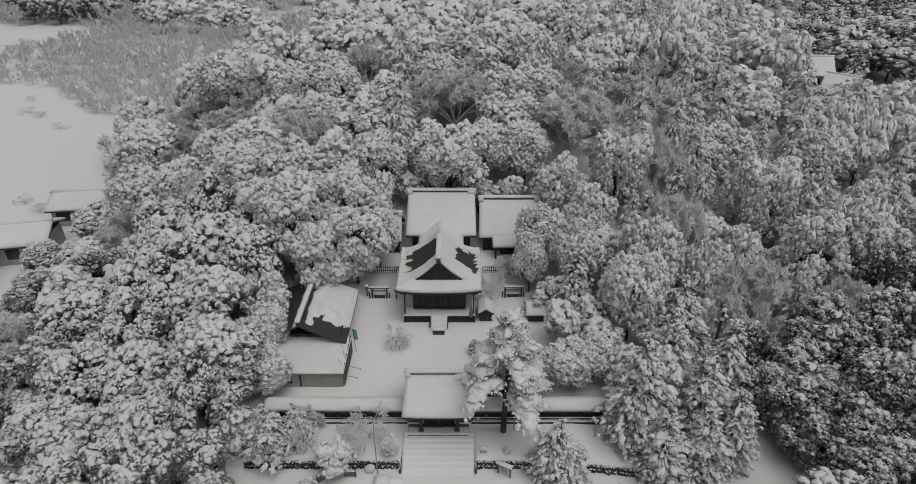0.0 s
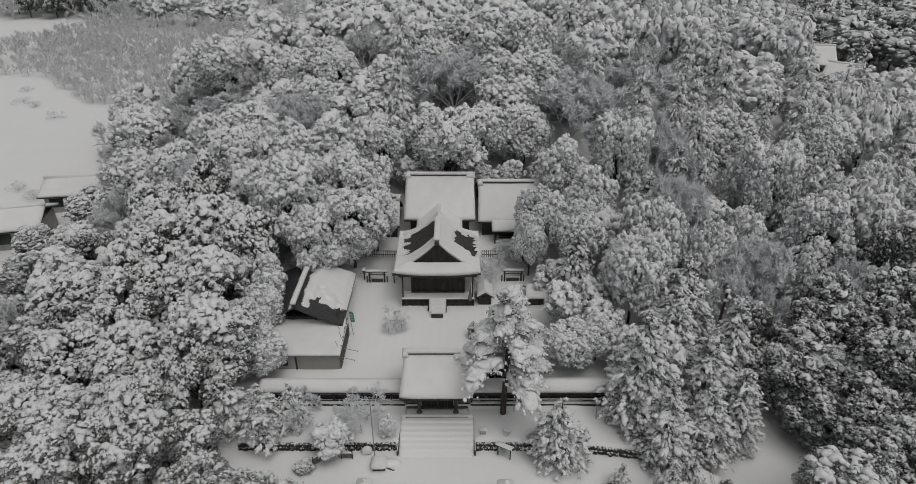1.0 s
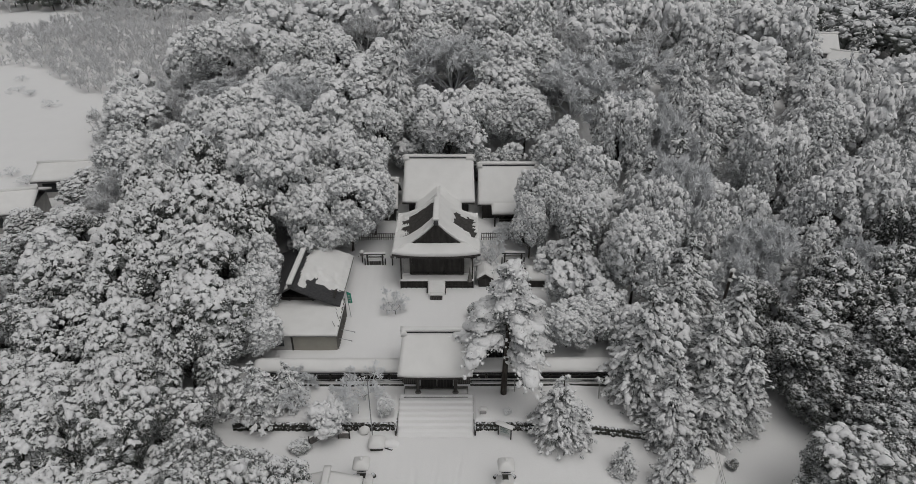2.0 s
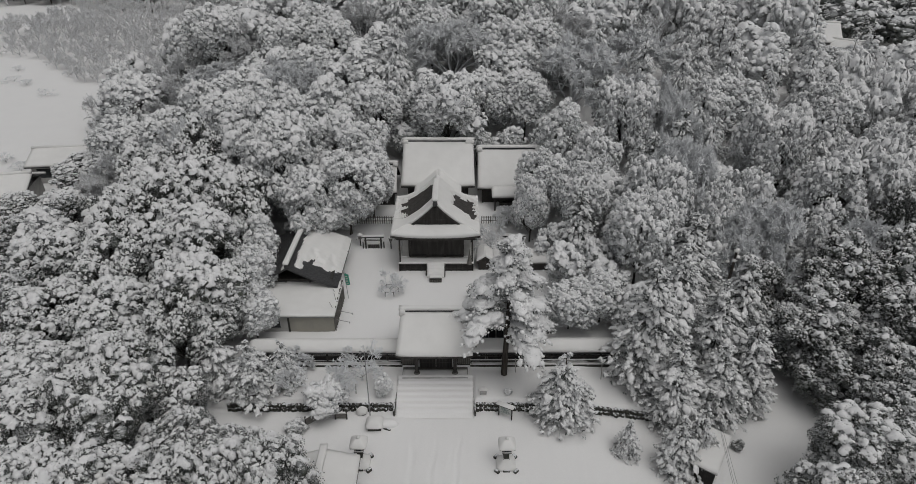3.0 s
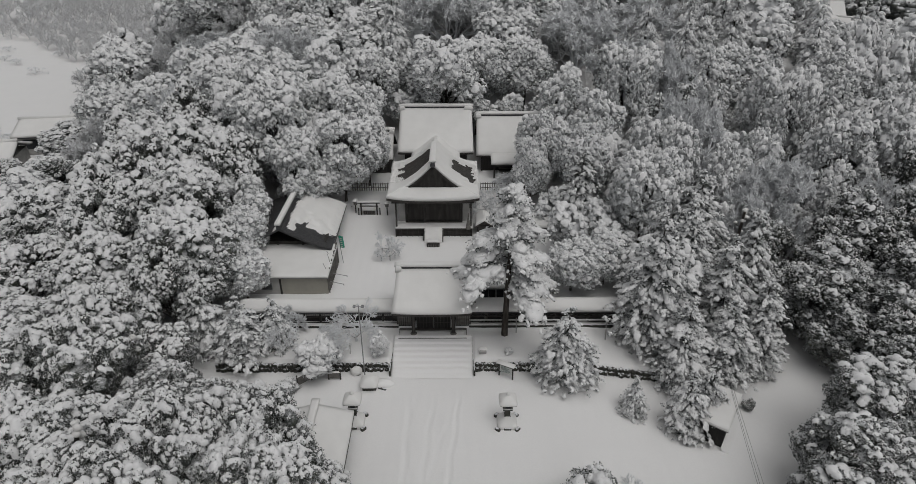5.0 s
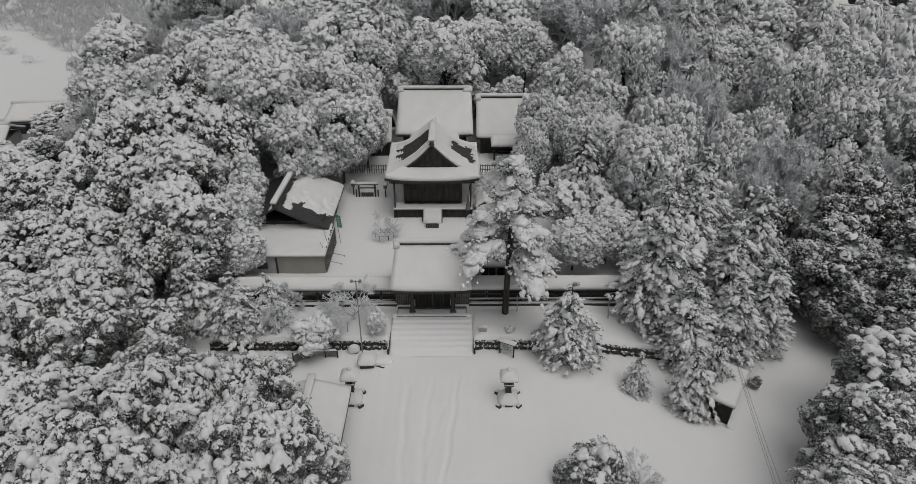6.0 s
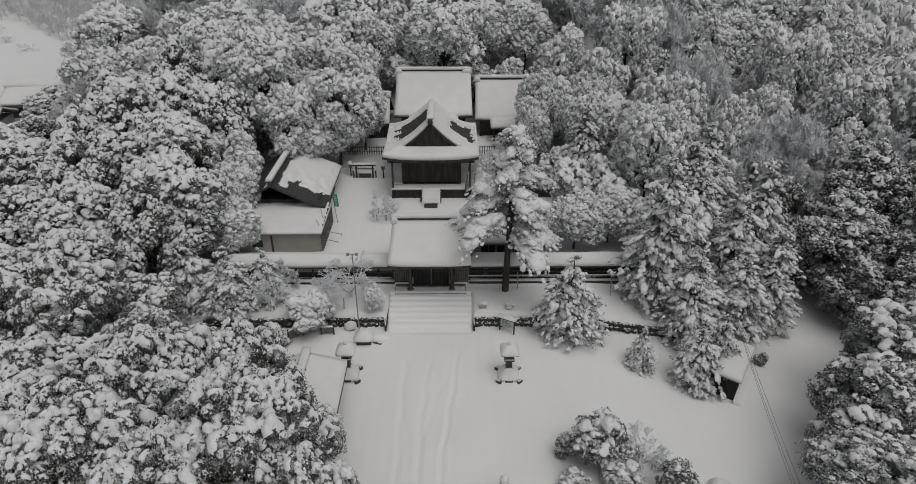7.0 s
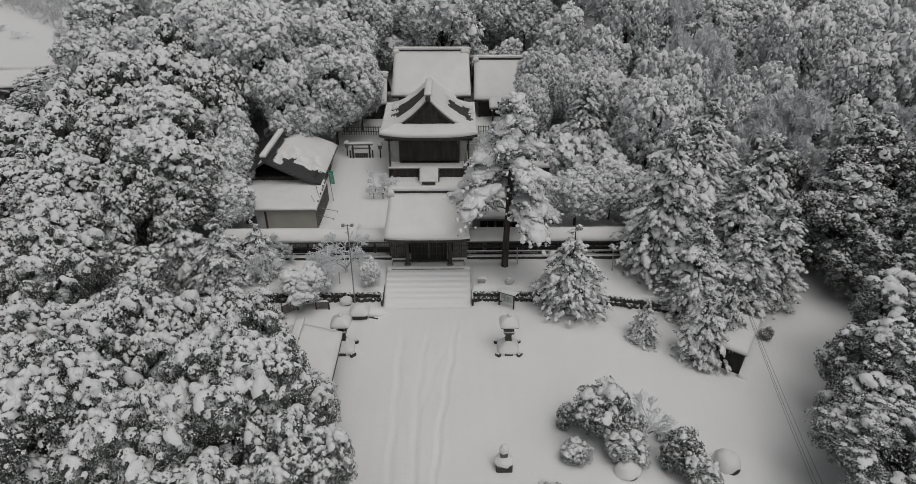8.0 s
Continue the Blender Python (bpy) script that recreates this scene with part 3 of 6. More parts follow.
for x0, x1 in ((-5.95, -3.12), (-1.06, 1.82)):
    part("skirt_board", box(x0, x1, 56.42, 56.5, 1.6, 2.6, 0.01), WOOD, hall)
    for z in (1.98, 2.32):
        part("skirt_rail", box(x0, x1, 56.36, 56.44, z, z + 0.07, 0.008), WOOD, hall)
    n = 5
    for i in range(n + 1):
        x = x0 + (x1 - x0) * i / n
        part("skirt_post", box(x - 0.05, x + 0.05, 56.33, 56.43, 1.6, 2.6, 0.01), WOOD, hall)
for i in range(4):
    part("step", box(-3.08, -1.1, 55.15 + 0.28 * i, 56.3, 1.5 + 0.24 * i, 1.74 + 0.24 * i, 0.015), WOOD_PALE, hall)


def step_snow(u, v):
    return (-3.0 + 1.8 * u, 54.98 + 1.35 * v, 1.62 + 1.13 * v + 0.03 * math.sin(25 * v))


part("snow_cover", slab(step_snow, 12, 24, snow_depth(0.24, 0.1, 0.1, 0.03, 20.0), lambda u, v: 0.0), ROOF_SNOW, hall, "snow over the wooden steps", smooth=True)
for x in (-3.1, -1.14):
    part("step_rail", box(x - 0.05, x + 0.05, 55.0, 56.3, 2.0, 2.1, 0.01, turn=None), WOOD, hall)
part("straw_bundle", lathe((1.45, 56.15, 2.75), ((0.26, 0.0), (0.2, 0.5), (0.08, 1.2), (0.03, 1.75)), 10), WOOD_PALE, hall, "upright pale straw bundle")

# ---- the main hall behind it and the roof that joins the two ----
main = thing("main_hall", (CX, 70.0, 3.5), "tall main sanctuary with a broad snow-covered roof and dark walls", "shrine hall")
gable(main, "x", -6.35, 2.15, 72.6, 67.75, 77.4, 10.05, 6.40, 6.40, flare=0.12, curve=1.12, snow=0.36, seed=31.0, lift=0.05)
part("wall", box(-5.6, 1.4, 68.6, 76.4, 3.2, 6.9, 0.02), WOOD, main)
for x in (-5.6, -3.9, -0.3, 1.4):
    part("pillar", box(x - 0.12, x + 0.12, 68.42, 68.66, 3.2, 6.6, 0.02), WOOD, main)
for x0, x1 in ((-5.45, -4.05), (-0.15, 1.25)):
    panel(main, x0, x1, 68.52, 3.6, 6.1, "wall_panel", bars=3, rails=3)
part("floor_beam", box(-6.0, 1.8, 68.2, 68.6, 3.3, 3.7, 0.03), WOOD, main)
link = thing("connecting_roof", (CX, 66.5, 3.5), "short roofed passage between the two halls under snow", "passage")
gable(link, "y", 63.6, 69.6, CX, CX - 2.75, CX + 2.75, 7.7, 6.25, 6.25, flare=0.0, curve=1.25, snow=0.36, seed=37.0, cap=False, lift=0.0)
part("wall", box(CX - 2.2, CX + 2.2, 64.85, 68.55, 2.6, 6.5, 0.02), WOOD, link)

# ---- the two side halls ----
east = thing("side_hall", (6.4, 70.2, 3.5), "side hall with a snow-covered gabled roof and lattice steps", "shrine hall", "side halls")
gable(east, "x", 2.72, 10.6, 72.3, 68.5, 76.1, 9.2, 5.75, 5.75, flare=0.1, curve=1.12, snow=0.34, seed=41.0, lift=0.05)


def porch_roof(u, v):
    return (4.3 + 5.0 * u, 68.52 - 1.7 * v, 5.74 - 0.42 * v)


pr = part("porch_roof", slab(porch_roof, 8, 4, lambda u, v: 0.0, lambda u, v: -0.15), ROOFING, east)
part("snow_cover", slab(porch_roof, 16, 10, lambda u, v: 0.004 + snow_depth(0.34, 0.06, 0.2, 0.03, 44.0, open_v0=True)(u, v), lambda u, v: 0.004), ROOF_SNOW, pr, smooth=True)
part("wall", box(3.3, 10.0, 69.2, 75.4, 3.2, 6.3, 0.02), WOOD, east)
for x in (3.3, 5.0, 7.8, 10.0):
    part("pillar", box(x - 0.1, x + 0.1, 69.0, 69.2, 3.2, 6.0, 0.02), WOOD, east)
for x in (4.7, 8.9):
    part("porch_post", box(x - 0.09, x + 0.09, 67.1, 67.28, 3.3, 5.4, 0.02), WOOD, east)
for x0, x1 in ((3.42, 4.88), (5.15, 7.65), (7.95, 9.85)):
    panel(east, x0, x1, 69.1, 3.7, 5.5, "wall_panel", bars=5, rails=3)
for i in range(5):
    part("step", box(5.3, 7.5, 67.6 + 0.26 * i, 67.95 + 0.26 * i, 3.3 + 0.18 * i, 3.38 + 0.18 * i, 0.01), WOOD_PALE, east)
west_hall = thing("side_hall", (-9.2, 69.5, 3.5), "small side hall with a snow-covered roof beside trees", "shrine hall", "side halls")
gable(west_hall, "x", -11.4, -7.12, 70.9, 68.0, 73.8, 7.75, 5.45, 5.45, flare=0.08, curve=1.12, snow=0.34, seed=47.0, lift=0.05)
part("wall", box(-11.0, -7.5, 68.6, 73.2, 3.2, 5.9, 0.02), WOOD, west_hall)
for x in (-11.0, -9.3, -7.5):
    part("pillar", box(x - 0.1, x + 0.1, 68.44, 68.64, 3.2, 5.6, 0.02), WOOD, west_hall)
for x0, x1 in ((-10.85, -9.45), (-9.15, -7.65)):
    panel(west_hall, x0, x1, 68.54, 3.6, 5.2, "wall_panel", bars=4, rails=2)

# ---- trees laden with snow ----


def unit(a):
    return a / np.maximum(np.linalg.norm(a, axis=-1, keepdims=True), 1e-9)


def dome(rings, seg):
    """A unit cap that closes to below its equator, as vertices and triangles."""
    v, f = [(0, 0, 1)], []
    for k in range(1, rings + 1):
        th = k / rings * radians(112)
        for i in range(seg):
            ph = 2 * math.pi * (i + 0.5 * (k % 2)) / seg
            v.append((math.sin(th) * math.cos(ph), math.sin(th) * math.sin(ph), math.cos(th)))
    for i in range(seg):
        f.append((0, 1 + i, 1 + (i + 1) % seg))
    for k in range(rings - 1):
        a, b = 1 + k * seg, 1 + (k + 1) * seg
        for i in range(seg):
            j = (i + 1) % seg
            if k % 2 == 0:
                f += [(a + i, b + i, b + j), (a + i, b + j, a + j)]
            else:
                f += [(a + i, b + i, a + j), (a + j, b + i, b + j)]
    return np.array(v, np.float32), np.array(f, np.int32)


def lumps(geo, r, at, along, side, up, shape, mat=0, wobble=0.30):
    """One uneven cap at each place, stretched along three axes."""
    t, f = shape
    n = len(at)
    ph = r.uniform(0, 6.28, (n, 3, 1))
    k = r.uniform(1.6, 3.6, (n, 3, 3))
    d = sum(np.sin(np.einsum("nc,vc->nv", k[:, j], t) + ph[:, j]) for j in range(3))
    s = 1 + wobble * d[..., None] / 1.7 + 0.14 * r.standard_normal((n, len(t), 1))
    p = t[None] * s
    w = at[:, None] + p[..., :1] * along[:, None] + p[..., 1:2] * side[:, None] + p[..., 2:] * up[:, None]
    ff = f[None] + (np.arange(n) * len(t))[:, None, None]
    geo.add(w, ff, mat)


def frames(r, n, nz_dir, tilt):
    """Axes whose up leans from the vertical towards the given directions."""
    up = unit(np.array([0, 0, 1.0]) + tilt * nz_dir)
    a = r.standard_normal((n, 3))
    along = unit(a - up * np.sum(a * up, -1, keepdims=True))
    return along, np.cross(up, along), up


def leaves(geo, r, at, out, rad, n, size, mat=0, droop=0.4):
    """Pointed leaves that stick out round each clump."""
    m = len(at)
    d = unit(out[:, None] * 0.7 + r.standard_normal((m, n, 3)) * 0.75 + np.array([0, 0, -0.25]))
    base = at[:, None] + d * rad[:, None, None] * r.uniform(0.3, 1.0, (m, n, 1))
    go = unit(d + r.standard_normal((m, n, 3)) * 0.5 + np.array([0, 0, -droop]))
    sd = unit(np.cross(go, r.standard_normal((m, n, 3))))
    ln = (size * r.uniform(0.7, 1.35, (m, n, 1)))
    wd = ln * r.uniform(0.28, 0.42, (m, n, 1))
    v = np.stack([base, base + go * ln * 0.5 + sd * wd, base + go * ln, base + go * ln * 0.5 - sd * wd], 2).reshape(-1, 3)
    i = (np.arange(m * n) * 4)[:, None]
    geo.add(v, np.concatenate([i + np.array([[0, 1, 2]]), i + np.array([[0, 2, 3]])]), mat)


def limbs(geo, segs, sides=5, mat=0):
    """Tapered tubes: rows of start, end and the two radii."""
    p0, p1 = np.array([s[0] for s in segs], float), np.array([s[1] for s in segs], float)
    r0, r1 = np.array([s[2] for s in segs], float), np.array([s[3] for s in segs], float)
    d = unit(p1 - p0)
    ref = np.where(np.abs(d[:, 2:]) < 0.9, np.array([[0, 0, 1.0]]), np.array([[1.0, 0, 0]]))
    a = unit(np.cross(d, ref))
    b = np.cross(d, a)
    ang = np.arange(sides) * 2 * math.pi / sides
    ring = a[:, None] * np.cos(ang)[None, :, None] + b[:, None] * np.sin(ang)[None, :, None]
    v = np.concatenate([p0[:, None] + ring * r0[:, None, None], p1[:, None] + ring * r1[:, None, None]], 1)
    i = np.arange(sides)
    j = (i + 1) % sides
    f = np.concatenate([np.stack([i, j, sides + j], -1), np.stack([i, sides + j, sides + i], -1)])
    geo.add(v, f[None] + (np.arange(len(segs)) * 2 * sides)[:, None, None], mat)


def spiral(n):
    i = np.arange(n) + 0.5
    z = 1 - 2 * i / n
    ph = i * 2.399963
    q = np.sqrt(1 - z * z)
    return np.stack([q * np.cos(ph), q * np.sin(ph), z], -1)


def puffs(geo, r, at, along, side, up, rings=5, seg=12, bumps=8, mat=0):
    """Caps of snow that are several soft puffs grown together, with creases between them and a lobed rim."""
    t, f = dome(rings, seg)
    n = len(at)
    c = r.standard_normal((n, bumps, 3))
    c[..., 2] = np.abs(c[..., 2]) * 0.9 - 0.25
    c = unit(c)
    reach = r.uniform(0.75, 1.25, (n, 1, bumps))
    near = np.einsum("vc,nbc->nvb", unit(t), c)
    s = np.max(reach * np.exp(-(1 - near) * r.uniform(1.6, 3.4, (n, 1, bumps))), -1)
    s = (0.30 + 0.72 * s)[..., None] * (1 + 0.05 * r.standard_normal((n, len(t), 1)))
    p = t[None] * s
    w = at[:, None] + p[..., :1] * along[:, None] + p[..., 1:2] * side[:, None] + p[..., 2:] * up[:, None]
    geo.add(w, f[None] + (np.arange(n) * len(t))[:, None, None], mat)


def bare_tree(seed, depth=6, twig=0.006, vase=0.75):
    """A leafless crown, radius about 1 and height about 2, of forking branches."""
    r = np.random.default_rng(seed)
    segs = []

    def grow(p, d, ln, rad, left):
        q = p + d * ln
        segs.append((p, q, rad, max(rad * 0.72, twig)))
        if left == 0:
            return
        for _ in range(3 if left > 1 and r.random() < 0.75 else 2):
            nd = unit(d + r.standard_normal(3) * 0.55 + np.array([0, 0, 0.12]) + 0.25 * np.array([q[0], q[1], 0]))
            grow(q, nd, ln * r.uniform(0.62, 0.86), max(rad * 0.6, twig), left - 1)

    segs.append((np.array([0, 0, -0.06]), np.array([0.0, 0.0, 0.35]), 0.06, 0.05))
    for b in range(5):
        a = b * 1.257 + r.normal(0, 0.25)
        d = unit(np.array([math.cos(a) * vase, math.sin(a) * vase, 1.0 + 0.3 * r.random()]))
        grow(np.array([0, 0, 0.3 + 0.05 * b]), d, 0.5 * r.uniform(0.85, 1.1), 0.036, depth - 1)
    wood = Geo()
    limit = max(0.012, twig * 1.02)
    thick = [s for s in segs if s[2] > limit]
    thin = [s for s in segs if s[2] <= limit]
    limbs(wood, thick, 5)
    crown = Geo()
    limbs(crown, thin, 3)
    return wood, crown


def fuzzy_tree(seed, depth=6, sprays=7, length=0.10, width=0.006, limbs_n=7, twig=0.006):
    """A leafless crown, radius about 1 and height about 2: forking branches that end in sprays of fine twigs."""
    r = np.random.default_rng(seed)
    segs, ends, ways = [], [], []

    def grow(p, d, ln, rad, left):
        q = p + d * ln
        segs.append((p, q, rad, max(rad * 0.7, twig)))
        if left < 3:
            ends.append(q)
            ways.append(d)
        if left == 0:
            return
        for _ in range(3 if r.random() < 0.55 else 2):
            nd = unit(d + r.standard_normal(3) * 0.5 + np.array([0, 0, 0.06]) + 0.22 * np.array([q[0], q[1], 0]))
            grow(q, nd, ln * r.uniform(0.6, 0.85), max(rad * 0.6, twig), left - 1)

    segs.append((np.array([0, 0, -0.06]), np.array([0.0, 0.0, 0.42]), 0.055, 0.046))
    for b in range(limbs_n):
        a = b * 2.4 + r.normal(0, 0.25)
        lean = 0.25 + 1.0 * b / limbs_n
        d = unit(np.array([math.cos(a) * lean, math.sin(a) * lean, 1.0]))
        grow(np.array([0, 0, 0.30 + 0.05 * (b % 3)]), d, 0.46 * r.uniform(0.85, 1.1), 0.034, depth - 1)
    wood, crown = Geo(), Geo()
    limbs(wood, [s for s in segs if s[2] > twig * 1.5], 4)
    thin = [s for s in segs if s[2] <= twig * 1.5]
    if thin:
        limbs(crown, thin, 3)
    base, d = np.repeat(np.array(ends), sprays, 0), np.repeat(np.array(ways), sprays, 0)
    n = len(base)
    base = base - d * length * r.uniform(0, 1.2, (n, 1))
    go = unit(d * 0.7 + 0.75 * r.standard_normal((n, 3)) + np.array([0, 0, 0.1]))
    ln = length * r.uniform(0.5, 1.4, (n, 1))
    sd = unit(np.cross(go, np.array([0, 0, 1.6]) + 0.5 * r.standard_normal((n, 3)))) * width
    fork = unit(go + 0.7 * r.standard_normal((n, 3)))
    m = base + go * ln * 0.4
    v = np.stack([base - sd, base + sd, base + go * ln, m - sd * 0.8, m + sd * 0.8, m + fork * ln * 0.6], 1).reshape(-1, 3)
    i = (np.arange(n) * 6)[:, None]
    crown.add(v, np.concatenate([i + np.array([[0, 1, 2]]), i + np.array([[3, 4, 5]])]))
    return wood, crown


@functools.lru_cache(None)
def ball(level):
    """A unit sphere of even triangles."""
    q = (1 + math.sqrt(5)) / 2
    v = [Vector(p).normalized() for p in ((-1, q, 0), (1, q, 0), (-1, -q, 0), (1, -q, 0), (0, -1, q), (0, 1, q), (0, -1, -q), (0, 1, -q), (q, 0, -1), (q, 0, 1), (-q, 0, -1), (-q, 0, 1))]
    f = [(0, 11, 5), (0, 5, 1), (0, 1, 7), (0, 7, 10), (0, 10, 11), (1, 5, 9), (5, 11, 4), (11, 10, 2), (10, 7, 6), (7, 1, 8), (3, 9, 4), (3, 4, 2), (3, 2, 6), (3, 6, 8), (3, 8, 9), (4, 9, 5), (2, 4, 11), (6, 2, 10), (8, 6, 7), (9, 8, 1)]
    for _ in range(level):
        mid, out = {}, []

        def half(a, b):
            k = (min(a, b), max(a, b))
            if k not in mid:
                mid[k] = len(v)
                v.append((v[a] + v[b]).normalized())
            return mid[k]

        for a, b, c in f:
            d, e, g = half(a, b), half(b, c), half(c, a)
            out += [(a, d, g), (b, e, d), (c, g, e), (d, e, g)]
        f = out
    return np.array(v), np.array(f, np.int32)


def billows(r, t, count, spread):
    """Rounded swellings over a sphere: one at the middle of each, nought in the creases between them."""
    q = unit(spiral(count) + 0.8 / math.sqrt(count) * r.standard_normal((count, 3)))
    cell = spread * math.sqrt(4 / count) * r.uniform(0.75, 1.25, count)
    far = np.arccos(np.clip(t @ q.T, -1, 1)) / cell
    return np.sqrt(np.clip(1 - far.min(1) ** 2, 0, 1))


def compact(geo, v, f):
    used, inv = np.unique(f, return_inverse=True)
    geo.add(v[used], inv.reshape(-1, 3))


def billow(seed, lobes, per, level, bumps, leaf_n, leaf_size, squash=0.85, bare=0.0, size=1.0, low=-0.5, gap=0.72, lift=0.012, spread=1.0, speck=0.22):
    """An evergreen crown of radius 1 and height 2: lobes of leaf clumps, each clump white on top, dark in its creases and below."""
    r = np.random.default_rng(seed)
    wood, green, white = Geo(), Geo(), Geo()
    zc = 1.08
    d = spiral(int(lobes * 1.35))
    d = d[d[:, 2] > low]
    d = unit(d + 0.20 * r.standard_normal(d.shape))
    n = len(d)
    ph = r.uniform(0, 6.28, 3)
    swell = 1 + 0.10 * np.sin(3 * np.arctan2(d[:, 1], d[:, 0]) + ph[0]) + 0.10 * np.sin(5 * d[:, 2] + 2 * d[:, 0] + ph[1])
    c = d * np.array([0.76, 0.76, 0.70 * squash]) * (r.uniform(gap, 1.0, n) * swell)[:, None] + np.array([0, 0, zc])
    rl = spread * 1.5 / math.sqrt(n) * np.clip(np.exp(r.normal(0, 0.22, n)), 0.6, 1.45)
    segs = [((0, 0, -0.06), (0.02, 0.01, 0.5), 0.055, 0.042), ((0.02, 0.01, 0.5), (0.0, 0.03, 1.1), 0.042, 0.02)]
    P, D, L = [], [], []
    for k in range(n):
        s0 = np.array([0.01, 0.01, 0.35 + 0.5 * r.random()])
        mid = (s0 + c[k]) / 2 + np.array([0, 0, -0.04]) + 0.04 * r.standard_normal(3)
        segs += [(s0, mid, 0.014, 0.010), (mid, c[k], 0.010, 0.004)]
        q = unit(spiral(per) + 0.6 / math.sqrt(per) * r.standard_normal((per, 3)))
        p = c[k] + q * rl[k] * np.array([1, 1, 0.85]) * r.uniform(0.74, 1.08, (per, 1))
        keep = q @ d[k] > -0.25
        for o in range(n):
            if o != k:
                keep &= np.linalg.norm((p - c[o]) / np.array([1, 1, 0.85]), axis=1) > rl[o] * 0.80
        for i in np.flatnonzero(keep)[::2]:
            segs.append((mid, p[i], 0.005, 0.002))
        P.append(p[keep])
        D.append(unit(q[keep] + 0.35 * d[k]))
        L.append(np.full(keep.sum(), rl[k] * 1.75 / math.sqrt(per) * size))
    P, D, L = np.concatenate(P), np.concatenate(D), np.concatenate(L)
    L *= np.clip(np.exp(r.normal(0, 0.30, len(L))), 0.55, 1.8)
    t, f = ball(level)
    t0, f0 = ball(max(0, level - 2) if level < 3 else 1)
    ft, ft0 = t[f].mean(1), t0[f0].mean(1)
    at, out, wide = [], [], []
    for k in range(len(P)):
        up = billows(r, t, bumps, 1.08)
        w = r.uniform(0, 6.28, 2)
        slow = np.sin(2.3 * t[:, 0] + 1.7 * t[:, 2] + w[0]) * np.sin(2.6 * t[:, 1] - 1.3 * t[:, 0] + w[1])
        rad = 0.62 + 0.42 * up + 0.20 * slow + 0.02 * r.standard_normal(len(t))
        p = P[k] + t * (L[k] * rad)[:, None] * np.array([1, 1, 0.80])
        tri = p[f]
        nrm = unit(np.cross(tri[:, 1] - tri[:, 0], tri[:, 2] - tri[:, 0]))
        keep = ft @ D[k] > -0.2
        cover = 0.34 * ft[:, 2] + 0.22 * nrm[:, 2] + 0.62 * (up[f].mean(1) - 0.62) + 0.20 * slow[f].mean(1) + 0.32 * D[k, 2] + speck * r.standard_normal(len(f)) + 0.16 * r.standard_normal() - bare
        cover[nrm[:, 2] < -0.05] = -1
        snowy = keep & (cover > 0.16)
        if snowy.any():
            compact(white, p + np.array([0, 0, lift]) + t * lift * 0.6, f[snowy])
        under = ft0 @ D[k] > -0.2
        compact(green, P[k] + t0 * (L[k] * r.uniform(0.50, 0.88 if level < 3 else 0.62, (len(t0), 1))) * np.array([1, 1, 0.80]), f0[under])
        rim = np.flatnonzero(keep & (cover < 0.24))
        if len(rim):
            rim = rim[r.integers(0, len(rim), leaf_n)]
            at.append(tri[rim].mean(1))
            out.append(unit(ft[rim] + 0.5 * D[k]))
            wide.append(np.full(leaf_n, L[k] * 0.25))
    limbs(wood, segs, 3)
    leaves(green, r, np.concatenate(at), np.concatenate(out), np.concatenate(wide), 2 if level > 2 else 1, leaf_size * (1.0 if level > 2 else 1.3), droop=0.15)
    al, sd, up = frames(r, n, d, 0.9)
    rr = rl[:, None] * 0.66
    lumps(green, r, c, al * rr, sd * rr, up * rr, dome(2, 7), wobble=0.25)
    top = max(v[:, 2].max() for v in white.v)
    side = np.percentile(np.concatenate([np.hypot(v[:, 0], v[:, 1]) for v in white.v]), 99)
    for geo in (wood, green, white):
        geo.v = [(v * np.array([1 / side, 1 / side, 2.0 / top])).astype(np.float32) for v in geo.v]
    return wood, green, white


